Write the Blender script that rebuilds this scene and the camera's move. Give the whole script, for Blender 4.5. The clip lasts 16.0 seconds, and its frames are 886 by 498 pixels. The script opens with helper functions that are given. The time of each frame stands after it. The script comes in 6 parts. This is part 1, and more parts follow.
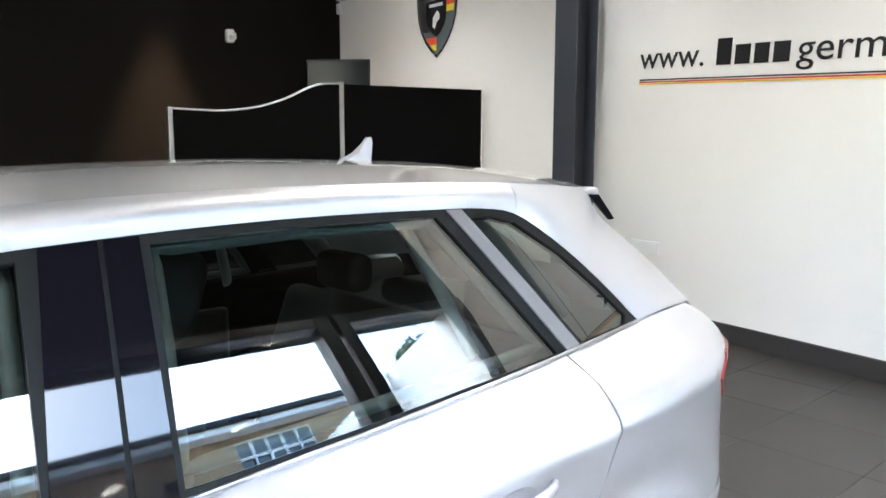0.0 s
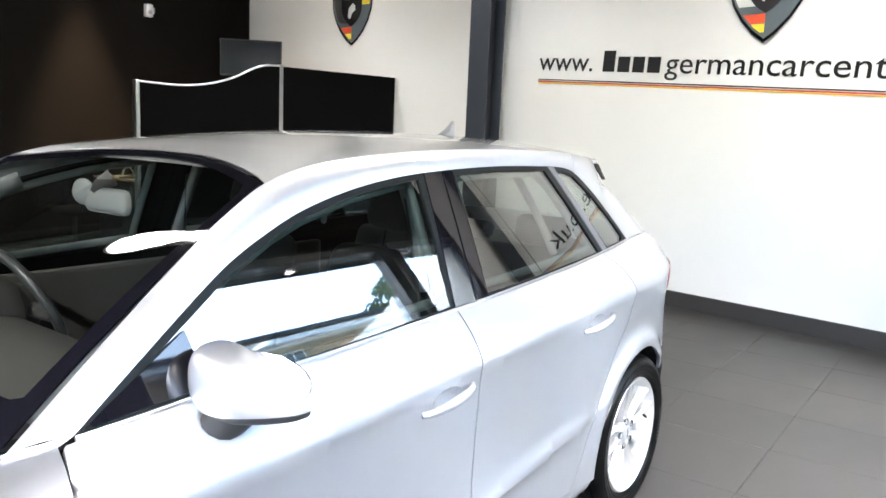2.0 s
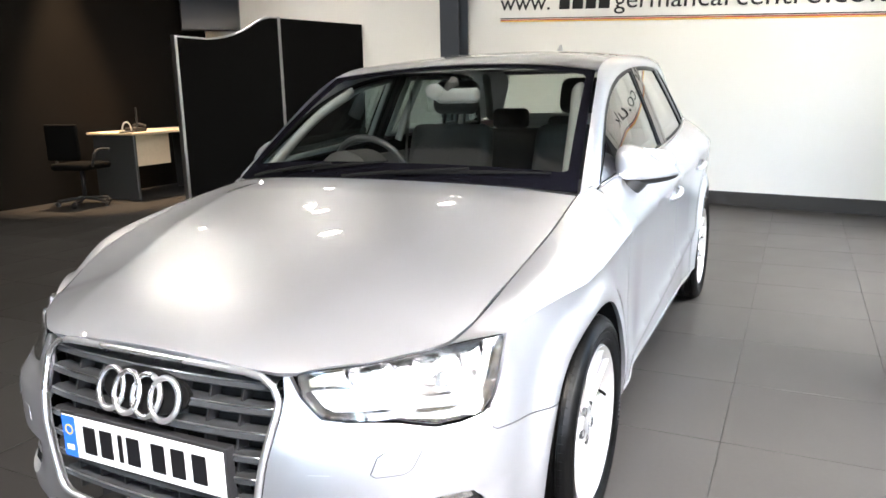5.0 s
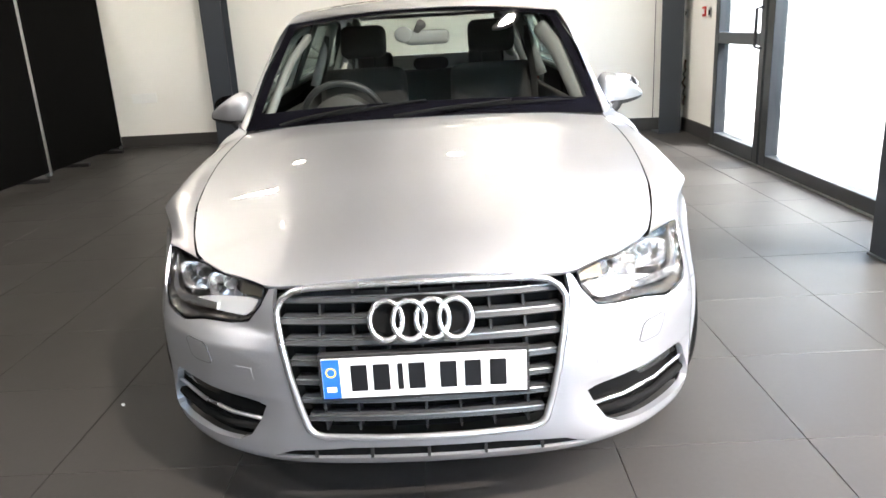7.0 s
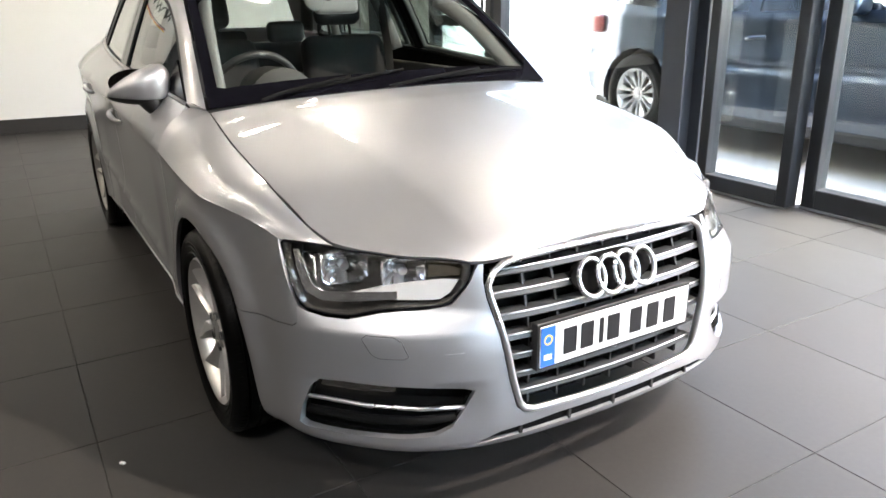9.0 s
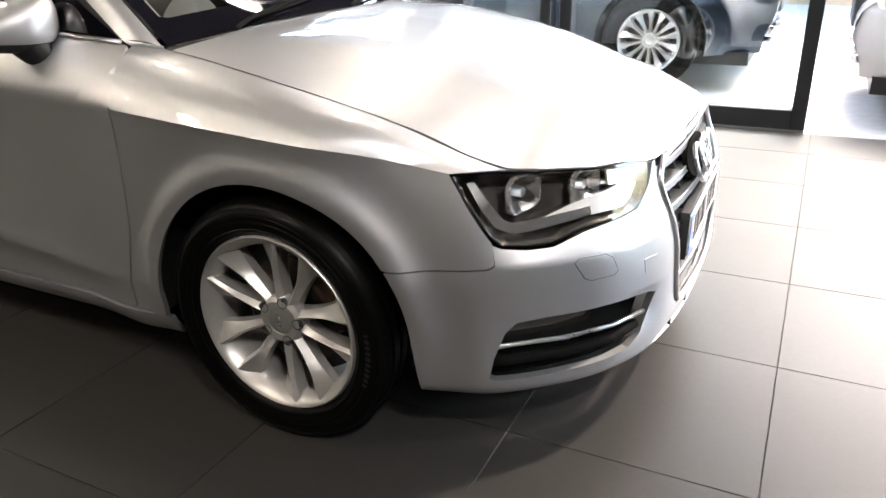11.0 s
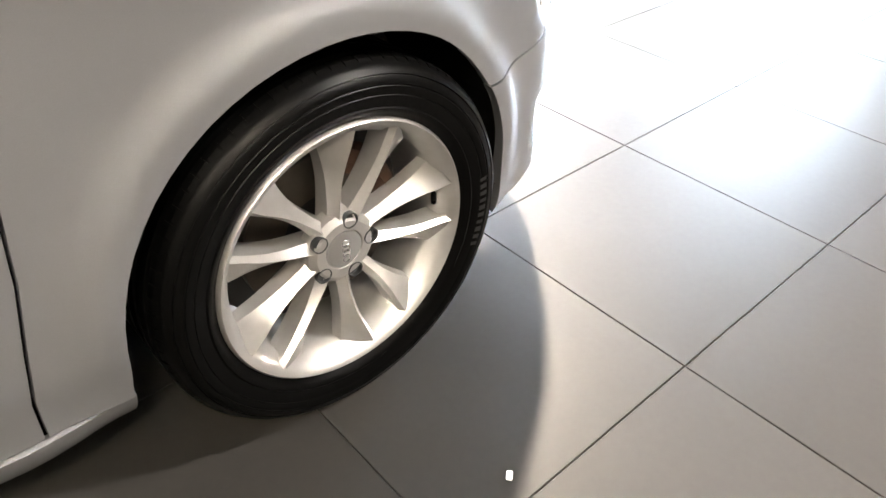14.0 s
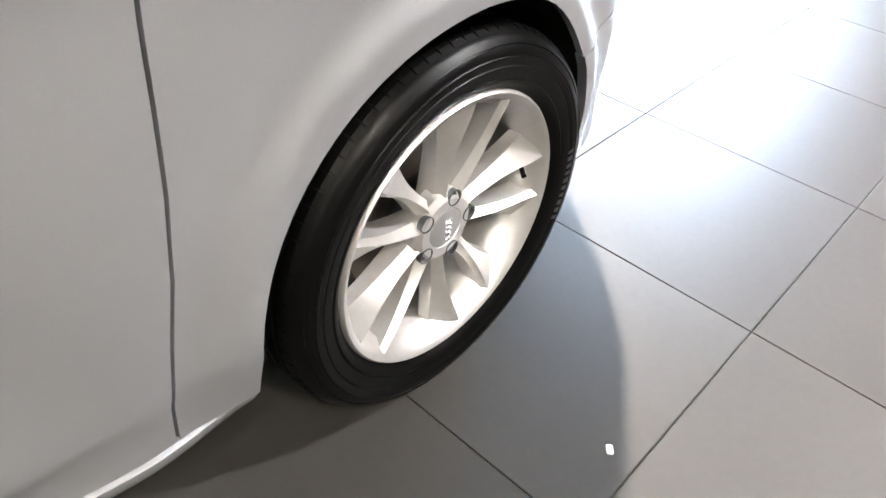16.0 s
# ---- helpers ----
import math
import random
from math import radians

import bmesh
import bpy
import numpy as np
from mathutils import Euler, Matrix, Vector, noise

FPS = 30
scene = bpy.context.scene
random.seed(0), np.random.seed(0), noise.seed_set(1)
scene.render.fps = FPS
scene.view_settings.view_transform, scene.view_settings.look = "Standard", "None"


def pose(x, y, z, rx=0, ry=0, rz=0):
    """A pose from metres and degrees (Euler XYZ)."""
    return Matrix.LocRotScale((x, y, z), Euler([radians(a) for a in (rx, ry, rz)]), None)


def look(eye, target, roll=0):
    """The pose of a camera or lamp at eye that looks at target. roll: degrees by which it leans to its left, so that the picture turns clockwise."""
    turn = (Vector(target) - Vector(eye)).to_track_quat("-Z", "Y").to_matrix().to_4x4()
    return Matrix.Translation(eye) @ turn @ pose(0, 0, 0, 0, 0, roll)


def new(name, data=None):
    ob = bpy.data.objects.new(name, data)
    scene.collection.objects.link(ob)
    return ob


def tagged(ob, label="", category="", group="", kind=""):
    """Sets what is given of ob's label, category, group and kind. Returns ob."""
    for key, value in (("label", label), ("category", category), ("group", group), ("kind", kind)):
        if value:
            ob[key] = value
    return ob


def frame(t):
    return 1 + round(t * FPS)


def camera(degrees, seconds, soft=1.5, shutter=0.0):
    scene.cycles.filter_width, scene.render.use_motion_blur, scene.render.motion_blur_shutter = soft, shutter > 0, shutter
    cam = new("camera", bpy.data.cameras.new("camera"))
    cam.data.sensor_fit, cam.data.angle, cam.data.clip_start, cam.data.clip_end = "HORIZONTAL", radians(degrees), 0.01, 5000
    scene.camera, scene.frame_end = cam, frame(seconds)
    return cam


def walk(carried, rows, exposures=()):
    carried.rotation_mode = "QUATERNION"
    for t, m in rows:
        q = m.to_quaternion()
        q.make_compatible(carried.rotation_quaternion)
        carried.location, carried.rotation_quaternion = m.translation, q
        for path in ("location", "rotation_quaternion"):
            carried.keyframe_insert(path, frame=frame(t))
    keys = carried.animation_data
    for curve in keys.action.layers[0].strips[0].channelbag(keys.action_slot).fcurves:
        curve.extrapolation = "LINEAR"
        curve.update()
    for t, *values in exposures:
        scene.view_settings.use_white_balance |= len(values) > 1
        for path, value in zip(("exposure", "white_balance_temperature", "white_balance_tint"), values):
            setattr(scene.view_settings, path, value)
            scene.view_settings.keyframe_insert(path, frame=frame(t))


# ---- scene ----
cam = camera(62.2, 16.0, soft=1.6)
PATH = [
    (0, (0.037, 1.73, 1.488), (-1.266, 0.236, 1.228), 0.1),
    (0.5, (0.306, 1.73, 1.486), (-1.164, 0.398, 1.234), 0.9),
    (1, (0.706, 1.791, 1.493), (-0.823, 0.521, 1.269), 1.7),
    (1.5, (1.11, 1.828, 1.485), (-0.46, 0.615, 1.231), 2.3),
    (2, (1.404, 1.885, 1.457), (-0.189, 0.713, 1.159), 2.5),
    (2.5, (1.735, 1.937, 1.437), (0.13, 0.792, 1.101), 1.8),
    (3, (2.14, 1.905, 1.417), (0.516, 0.801, 1.034), 1.1),
    (3.5, (2.506, 1.905, 1.383), (0.878, 0.812, 0.99), -0.3),
    (4, (2.825, 1.813, 1.361), (1.172, 0.761, 0.963), -0.1),
    (4.5, (3.102, 1.62, 1.329), (1.4, 0.652, 0.922), -0.0),
    (5, (3.293, 1.348, 1.282), (1.534, 0.496, 0.857), -1.2),
    (5.2, (3.435, 1.261, 1.305), (1.658, 0.463, 0.852), -1.7),
    (7.5, (3.871, -0.275, 1.297), (1.975, -0.059, 0.697), -3.1),
    (8, (3.802, -0.62, 1.293), (1.956, -0.169, 0.668), -2.8),
    (10.5, (2.707, -1.996, 1.219), (1.644, -0.455, 0.516), -0.7),
    (11, (2.4, -2.081, 1.18), (1.565, -0.443, 0.392), -1.6),
    (11.5, (2.03, -2.127, 1.162), (1.542, -0.41, 0.262), -0.3),
    (12, (1.768, -2.115, 1.093), (1.512, -0.366, 0.159), -0.9),
    (12.5, (1.473, -2.041, 1.067), (1.572, -0.329, 0.037), -0.1),
    (13, (1.142, -1.988, 1.04), (1.696, -0.383, -0.017), 1.9),
    (13.5, (0.995, -1.769, 1.054), (1.779, -0.386, -0.161), 1.3),
    (14, (0.807, -1.629, 1.049), (1.879, -0.479, -0.188), 1.9),
    (14.5, (0.66, -1.481, 1.026), (1.925, -0.59, -0.241), 0.1),
    (15, (0.596, -1.44, 1.005), (1.904, -0.623, -0.268), 0.4),
    (15.5, (0.583, -1.383, 1.007), (1.877, -0.57, -0.283), 3.9),
    (16, (0.639, -1.414, 1.025), (1.811, -0.438, -0.269), 4.8),
]

EXPOSURE = [(0.0, 4.65, 5950, 10), (3.0, 4.88, 5950, 10), (4.0, 4.5, 6100, 10), (5.0, 4.68, 6250, 10), (8.0, 4.82, 6450, 10), (10.3, 4.7, 6600, 11), (12.0, 5.45, 6850, 11), (13.0, 6.0, 6950, 12), (14.0, 6.5, 6850, 11), (15.0, 7.12, 6500, 11), (16.0, 7.0, 6250, 11)]
walk(cam, [(t, look(eye, target, roll)) for t, eye, target, roll in PATH], EXPOSURE)

# ---- daylight: a bright overcast sky and one broad, weak sun ----
world = bpy.data.worlds.new("sky")
scene.world = world
world.use_nodes = True
wn = world.node_tree.nodes
sky = wn.new("ShaderNodeTexSky")
sky.sky_type, sky.sun_disc = "NISHITA", False
sky.sun_elevation, sky.sun_rotation = radians(48), radians(20)
sky.air_density, sky.dust_density, sky.ozone_density = 1.0, 3.0, 1.5
world.node_tree.links.new(sky.outputs[0], wn["Background"].inputs[0])
wn["Background"].inputs[1].default_value = 0.15
sun = new("sun", bpy.data.lights.new("sun", "SUN"))
sun.data.energy, sun.data.angle, sun.data.color = 1.0, radians(40), (1.0, 0.98, 0.95)
sun.matrix_world = look((6, 18, 24), (0, 3, 0))


# ---- materials ----
def material(name, color, rough=0.5, metal=0.0, coat=0.0, grain=0.0, scale=30.0, bump=0.0, tint=None, blotch=1.5, spec=0.5, sheen=0.0):
    """A surface with two scales of variation: grain (scale) and broad blotches."""
    m = bpy.data.materials.new(name)
    m.use_nodes = True
    nt = m.node_tree
    b = nt.nodes["Principled BSDF"]
    b.inputs["Roughness"].default_value, b.inputs["Metallic"].default_value = rough, metal
    b.inputs["Coat Weight"].default_value, b.inputs["Coat Roughness"].default_value = coat, 0.03
    b.inputs["Specular IOR Level"].default_value = spec
    b.inputs["Sheen Weight"].default_value = sheen
    b.inputs["Base Color"].default_value = (*color, 1)
    if grain or tint or bump:
        co = nt.nodes.new("ShaderNodeTexCoord")
        fine, broad = nt.nodes.new("ShaderNodeTexNoise"), nt.nodes.new("ShaderNodeTexNoise")
        for n, s in ((fine, scale), (broad, blotch)):
            n.inputs["Scale"].default_value, n.inputs["Detail"].default_value = s, 5
            nt.links.new(co.outputs["Object"], n.inputs["Vector"])
        ramp = nt.nodes.new("ShaderNodeValToRGB")
        t = tint or [c * (1 - grain) for c in color]
        ramp.color_ramp.elements[0].color, ramp.color_ramp.elements[1].color = (*t, 1), (*color, 1)
        ramp.color_ramp.elements[0].position, ramp.color_ramp.elements[1].position = 0.3, 0.65
        mix = nt.nodes.new("ShaderNodeMath")
        mix.operation, mix.inputs[1].default_value = "MULTIPLY_ADD", 0.45
        half = nt.nodes.new("ShaderNodeMath")
        half.operation, half.inputs[1].default_value = "MULTIPLY", 0.55
        nt.links.new(broad.outputs["Fac"], half.inputs[0])
        nt.links.new(fine.outputs["Fac"], mix.inputs[0])
        nt.links.new(half.outputs[0], mix.inputs[2])
        nt.links.new(mix.outputs[0], ramp.inputs[0])
        nt.links.new(ramp.outputs[0], b.inputs["Base Color"])
        rr = nt.nodes.new("ShaderNodeMapRange")
        rr.inputs["To Min"].default_value, rr.inputs["To Max"].default_value = max(0.02, rough - 0.06), min(1, rough + 0.08)
        nt.links.new(broad.outputs["Fac"], rr.inputs["Value"])
        nt.links.new(rr.outputs[0], b.inputs["Roughness"])
        if bump:
            bp = nt.nodes.new("ShaderNodeBump")
            bp.inputs["Strength"].default_value, bp.inputs["Distance"].default_value = bump, 0.002
            nt.links.new(fine.outputs["Fac"], bp.inputs["Height"])
            nt.links.new(bp.outputs[0], b.inputs["Normal"])
    return m


def glass(name, color, rough=0.0, bare=0.05, clear=0.9):
    """Thin glazing: clear, with a mirror reflection that grows from bare to full at grazing angles."""
    m = bpy.data.materials.new(name)
    m.use_nodes = True
    nt = m.node_tree
    nt.nodes.remove(nt.nodes["Principled BSDF"])
    tr, gl, mx = nt.nodes.new("ShaderNodeBsdfTransparent"), nt.nodes.new("ShaderNodeBsdfGlossy"), nt.nodes.new("ShaderNodeMixShader")
    lw, pw, rg = nt.nodes.new("ShaderNodeLayerWeight"), nt.nodes.new("ShaderNodeMath"), nt.nodes.new("ShaderNodeMapRange")
    pw.operation, pw.inputs[1].default_value = "POWER", 4.0
    lw.inputs["Blend"].default_value = 0.5
    rg.inputs["To Min"].default_value, rg.inputs["To Max"].default_value = bare, 1.0
    nt.links.new(lw.outputs["Facing"], pw.inputs[0])
    nt.links.new(pw.outputs[0], rg.inputs["Value"])
    tr.inputs[0].default_value, gl.inputs[0].default_value = (*[c * clear for c in color], 1), (1, 1, 1, 1)
    gl.inputs["Roughness"].default_value = rough
    nt.links.new(rg.outputs[0], mx.inputs[0])
    nt.links.new(tr.outputs[0], mx.inputs[1])
    nt.links.new(gl.outputs[0], mx.inputs[2])
    nt.links.new(mx.outputs[0], nt.nodes["Material Output"].inputs[0])
    return m


def glow(name, color, power):
    m = bpy.data.materials.new(name)
    m.use_nodes = True
    b = m.node_tree.nodes["Principled BSDF"]
    b.inputs["Base Color"].default_value = (*color, 1)
    b.inputs["Emission Color"].default_value, b.inputs["Emission Strength"].default_value = (*color, 1), power
    return m


def metallic_paint(name, color, rough, flake=0.12):
    """Metal-flake paint under a clear coat."""
    m = material(name, color, rough, 0.90, 1.0, grain=flake, scale=900, blotch=2.0)
    return m


def tile_material():
    """Grey porcelain floor tile: each tile a little different, faint clouding, fine speckle."""
    m = material("porcelain", (0.031, 0.0294, 0.028), 0.42, grain=0.16, scale=55, bump=0.05, blotch=2.2, spec=0.16)
    nt = m.node_tree
    b = nt.nodes["Principled BSDF"]
    old = b.inputs["Base Color"].links[0].from_socket
    info, hsv = nt.nodes.new("ShaderNodeObjectInfo"), nt.nodes.new("ShaderNodeHueSaturation")
    rng = nt.nodes.new("ShaderNodeMapRange")
    rng.inputs["To Min"].default_value, rng.inputs["To Max"].default_value = 0.93, 1.07
    nt.links.new(info.outputs["Random"], rng.inputs["Value"])
    nt.links.new(rng.outputs[0], hsv.inputs["Value"])
    nt.links.new(old, hsv.inputs["Color"])
    nt.links.new(hsv.outputs[0], b.inputs["Base Color"])
    return m


M = {
    "wall": material("wall_paint", (0.80, 0.785, 0.75), 0.75, grain=0.05, scale=120, bump=0.12, blotch=0.8),
    "black_wall": material("black_wall_paint", (0.008, 0.007, 0.006), 0.75, grain=0.25, scale=90, bump=0.1, blotch=0.9, spec=0.06),
    "ceiling": material("ceiling_paint", (0.02, 0.02, 0.02), 0.8, grain=0.1, scale=40, blotch=0.6, spec=0.08),
    "steel": material("painted_steel", (0.035, 0.04, 0.05), 0.38, grain=0.12, scale=60, blotch=2),
    "frame": material("powder_coated_aluminium", (0.014, 0.016, 0.019), 0.35, grain=0.1, scale=200, blotch=3),
    "skirting": material("skirting_paint", (0.035, 0.033, 0.032), 0.5, grain=0.15, scale=40),
    "grout": material("grout", (0.021, 0.0197, 0.0185), 0.9, grain=0.2, scale=80),
    "tile": tile_material(),
    "paint": metallic_paint("silver_metallic_paint", (0.57, 0.58, 0.61), 0.44),
    "black_gloss": material("gloss_black", (0.004, 0.004, 0.006), 0.03, spec=0.5),
    "plastic": material("black_plastic", (0.014, 0.014, 0.015), 0.55, grain=0.2, scale=300, bump=0.05),
    "grey_plastic": material("grey_plastic", (0.032, 0.034, 0.036), 0.38, grain=0.12, scale=300),
    "rubber": material("tyre_rubber", (0.002, 0.002, 0.002), 0.36, grain=0.3, scale=90, bump=0.15, blotch=14, spec=0.09),
    "rubber_mark": material("raised_rubber", (0.008, 0.008, 0.008), 0.45, grain=0.2, scale=60),
    "liner": material("felt_arch_liner", (0.008, 0.008, 0.008), 0.95, grain=0.3, scale=150, spec=0.05),
    "trim_mid": material("grey_door_frame_trim", (0.11, 0.13, 0.13), 0.6, grain=0.1, scale=200),
    "alloy": material("alloy_wheel_paint", (0.56, 0.55, 0.54), 0.36, 0.75, coat=0.25, grain=0.12, scale=60, blotch=9),
    "chrome": material("chrome", (0.88, 0.88, 0.9), 0.06, 1.0),
    "bright_trim": material("bright_silver_trim", (0.78, 0.78, 0.79), 0.26, 0.9, grain=0.06, scale=90),
    "satin": material("satin_trim", (0.55, 0.55, 0.56), 0.28, 1.0),
    "disc": material("brake_disc_steel", (0.11, 0.095, 0.08), 0.45, 0.9, grain=0.3, scale=40),
    "rust": material("rusty_caliper", (0.07, 0.032, 0.018), 0.8, grain=0.4, scale=50),
    "glass_shop": glass("shopfront_glass", (0.93, 0.97, 0.96), bare=0.05, clear=0.97),
    "glass_car": glass("green_tinted_car_glass", (0.54, 0.66, 0.64), bare=0.17, clear=0.72),
    "glass_screen": glass("windscreen_glass", (0.84, 0.88, 0.84), bare=0.08, clear=0.95),
    "glass_dark": material("dark_window_glass", (0.01, 0.012, 0.013), 0.04, coat=1.0),
    "lens": glass("clear_lamp_lens", (0.97, 0.97, 0.97), bare=0.08, clear=0.97),
    "red_lens": material("red_lamp_lens", (0.30, 0.06, 0.055), 0.08, coat=1.0),
    "window_rubber": material("dark_window_rubber", (0.005, 0.0065, 0.007), 0.45, grain=0.1, scale=100, spec=0.15),
    "satin_grey": material("satin_grey_trim", (0.17, 0.172, 0.18), 0.42, 0.2, grain=0.1, scale=100),
    "lamp_body": material("dark_lamp_body", (0.20, 0.195, 0.185), 0.2, 0.75, coat=0.5),
    "bright": material("reflector", (0.93, 0.93, 0.94), 0.14, 0.9),
    "pearl": material("white_light_guide", (0.9, 0.9, 0.9), 0.2, 0.3, coat=1.0),
    "amber_chrome": material("pale_amber_chrome", (0.80, 0.70, 0.55), 0.15, 0.9),
    "trim_light": material("light_grey_trim_cloth", (0.22, 0.23, 0.23), 0.85, grain=0.08, scale=300),
    "trim_dark": material("dark_cabin_trim", (0.034, 0.034, 0.033), 0.65, grain=0.2, scale=200, bump=0.05),
    "seat": material("black_seat_cloth", (0.026, 0.026, 0.027), 0.9, grain=0.3, scale=250, bump=0.1),
    "plate": material("plate_white", (0.85, 0.85, 0.84), 0.35),
    "plate_blue": material("plate_blue", (0.02, 0.13, 0.62), 0.35),
    "ink": material("black_lettering", (0.005, 0.005, 0.006), 0.4),
    "red": material("red_vinyl", (0.55, 0.03, 0.02), 0.4),
    "orange": material("orange_red_vinyl", (0.75, 0.09, 0.03), 0.4),
    "gold": material("gold_vinyl", (0.85, 0.55, 0.06), 0.4),
    "yellow": material("yellow_vinyl", (0.85, 0.70, 0.05), 0.4),
    "slate": material("slate_grey_vinyl", (0.10, 0.12, 0.13), 0.4),
    "white": material("white_vinyl", (0.85, 0.85, 0.85), 0.4),
    "concrete": material("concrete_yard", (0.33, 0.315, 0.29), 0.9, grain=0.25, scale=14, bump=0.4, blotch=0.7),
    "render": material("white_render", (0.82, 0.82, 0.80), 0.85, grain=0.06, scale=30, bump=0.2, blotch=0.6),
    "brick": material("house_brick", (0.36, 0.24, 0.14), 0.9, grain=0.3, scale=12, bump=0.3, blotch=1.5),
    "roof_tile": material("roof_tile", (0.13, 0.09, 0.075), 0.85, grain=0.25, scale=8),
    "white_paint": material("white_gloss_paint", (0.8, 0.8, 0.79), 0.4, grain=0.04, scale=20),
    "leaf": material("leaf", (0.075, 0.12, 0.035), 0.6, grain=0.5, scale=3, blotch=0.8),
    "bark": material("bark", (0.10, 0.075, 0.05), 0.9, grain=0.3, scale=20, bump=0.5),
    "beech": material("beech_laminate", (0.62, 0.50, 0.36), 0.4, grain=0.12, scale=25),
    "fabric": material("black_screen_fabric", (0.004, 0.004, 0.004), 0.95, grain=0.3, scale=300, bump=0.1, spec=0.05),
    "screen": material("dark_display", (0.012, 0.014, 0.018), 0.14, spec=0.2),
    "dark_blue": metallic_paint("dark_blue_metallic_paint", (0.035, 0.05, 0.075), 0.3),
    "silver_car": metallic_paint("pale_silver_paint", (0.75, 0.76, 0.78), 0.32),
    "lamp": glow("lamp_diffuser", (1.0, 0.90, 0.75), 5.0),
    "alarm": material("red_plastic", (0.5, 0.02, 0.02), 0.4),
    "silver_part": material("satin_silver", (0.6, 0.6, 0.6), 0.35, 0.9),
}


# ---- building helpers ----
def part(name, bm, mat, parent=None, label="", smooth=False):
    """Links a bmesh as one mesh object under a thing or a part (or as a thing of its own)."""
    me = bpy.data.meshes.new(name)
    bm.to_mesh(me)
    bm.free()
    me.materials.append(M[mat] if isinstance(mat, str) else mat)
    if smooth:
        me.shade_smooth() if smooth is True else me.set_sharp_from_angle(angle=radians(smooth))
    ob = new(name, me)
    ob.parent = parent
    if label:
        tagged(ob, label)
    return ob


def empty(name, m=None):
    ob = new(name)
    if m is not None:
        ob.matrix_world = m
    return ob


def box(bm, x0, x1, y0, y1, z0, z1, bevel=0.0, seg=2):
    """Adds a box, its edges rounded by bevel."""
    made = bmesh.ops.create_cube(bm, size=1.0)["verts"]
    for v in made:
        v.co = Vector((x0 + (v.co.x + 0.5) * (x1 - x0), y0 + (v.co.y + 0.5) * (y1 - y0), z0 + (v.co.z + 0.5) * (z1 - z0)))
    if bevel:
        edges = list({e for v in made for e in v.link_edges})
        bmesh.ops.bevel(bm, geom=edges, offset=bevel, segments=seg, profile=0.5, affect="EDGES")
    return bm


def boxed(*a, **k):
    return box(bmesh.new(), *a, **k)


def tube(bm, points, radius, sides=10, closed=False, flat=1.0):
    """Adds a round bar along points; radius may be a number or one per point."""
    pts = [Vector(p) for p in points]
    n = len(pts)
    rings, ref = [], None
    for i, p in enumerate(pts):
        a = pts[(i - 1) % n] if closed or i else p
        b = pts[(i + 1) % n] if closed or i < n - 1 else p
        d = (b - a).normalized()
        if ref is None:
            ref = d.orthogonal().normalized()
        ref = (ref - d * ref.dot(d)).normalized()
        side = d.cross(ref)
        r = radius[i] if isinstance(radius, (list, tuple)) else radius
        rings.append([bm.verts.new(p + r * (math.cos(t) * ref + flat * math.sin(t) * side)) for t in (2 * math.pi * k / sides for k in range(sides))])
    for i in range(n if closed else n - 1):
        a, b = rings[i], rings[(i + 1) % n]
        for k in range(sides):
            bm.faces.new((a[k], a[(k + 1) % sides], b[(k + 1) % sides], b[k]))
    if not closed:
        bm.faces.new(rings[0][::-1])
        bm.faces.new(rings[-1])
    return bm


def lathe(bm, profile, axis="y", turns=48, at=(0, 0, 0)):
    """Adds a turned solid: profile of (radius, height along the axis)."""
    rings = []
    for k in range(turns):
        t = 2 * math.pi * k / turns
        c, s = math.cos(t), math.sin(t)
        row = []
        for r, h in profile:
            p = {"y": (r * c, h, r * s), "z": (r * c, r * s, h), "x": (h, r * c, r * s)}[axis]
            row.append(bm.verts.new(Vector(p) + Vector(at)))
        rings.append(row)
    for k in range(turns):
        a, b = rings[k], rings[(k + 1) % turns]
        for j in range(len(profile) - 1):
            bm.faces.new((a[j], b[j], b[j + 1], a[j + 1]))
    bmesh.ops.remove_doubles(bm, verts=[v for row in rings for v in row], dist=1e-6)
    bmesh.ops.recalc_face_normals(bm, faces=bm.faces)
    return bm


def prism(bm, outline, to3, depth):
    """Adds a flat plate: outline of (u, v), laid out by to3(u, v, d), d from 0 to depth."""
    a = [bm.verts.new(to3(u, v, 0.0)) for u, v in outline]
    b = [bm.verts.new(to3(u, v, depth)) for u, v in outline]
    n = len(a)
    bm.faces.new(a)
    bm.faces.new(b[::-1])
    for i in range(n):
        bm.faces.new((a[i], b[i], b[(i + 1) % n], a[(i + 1) % n]))
    bmesh.ops.recalc_face_normals(bm, faces=bm.faces)
    return bm


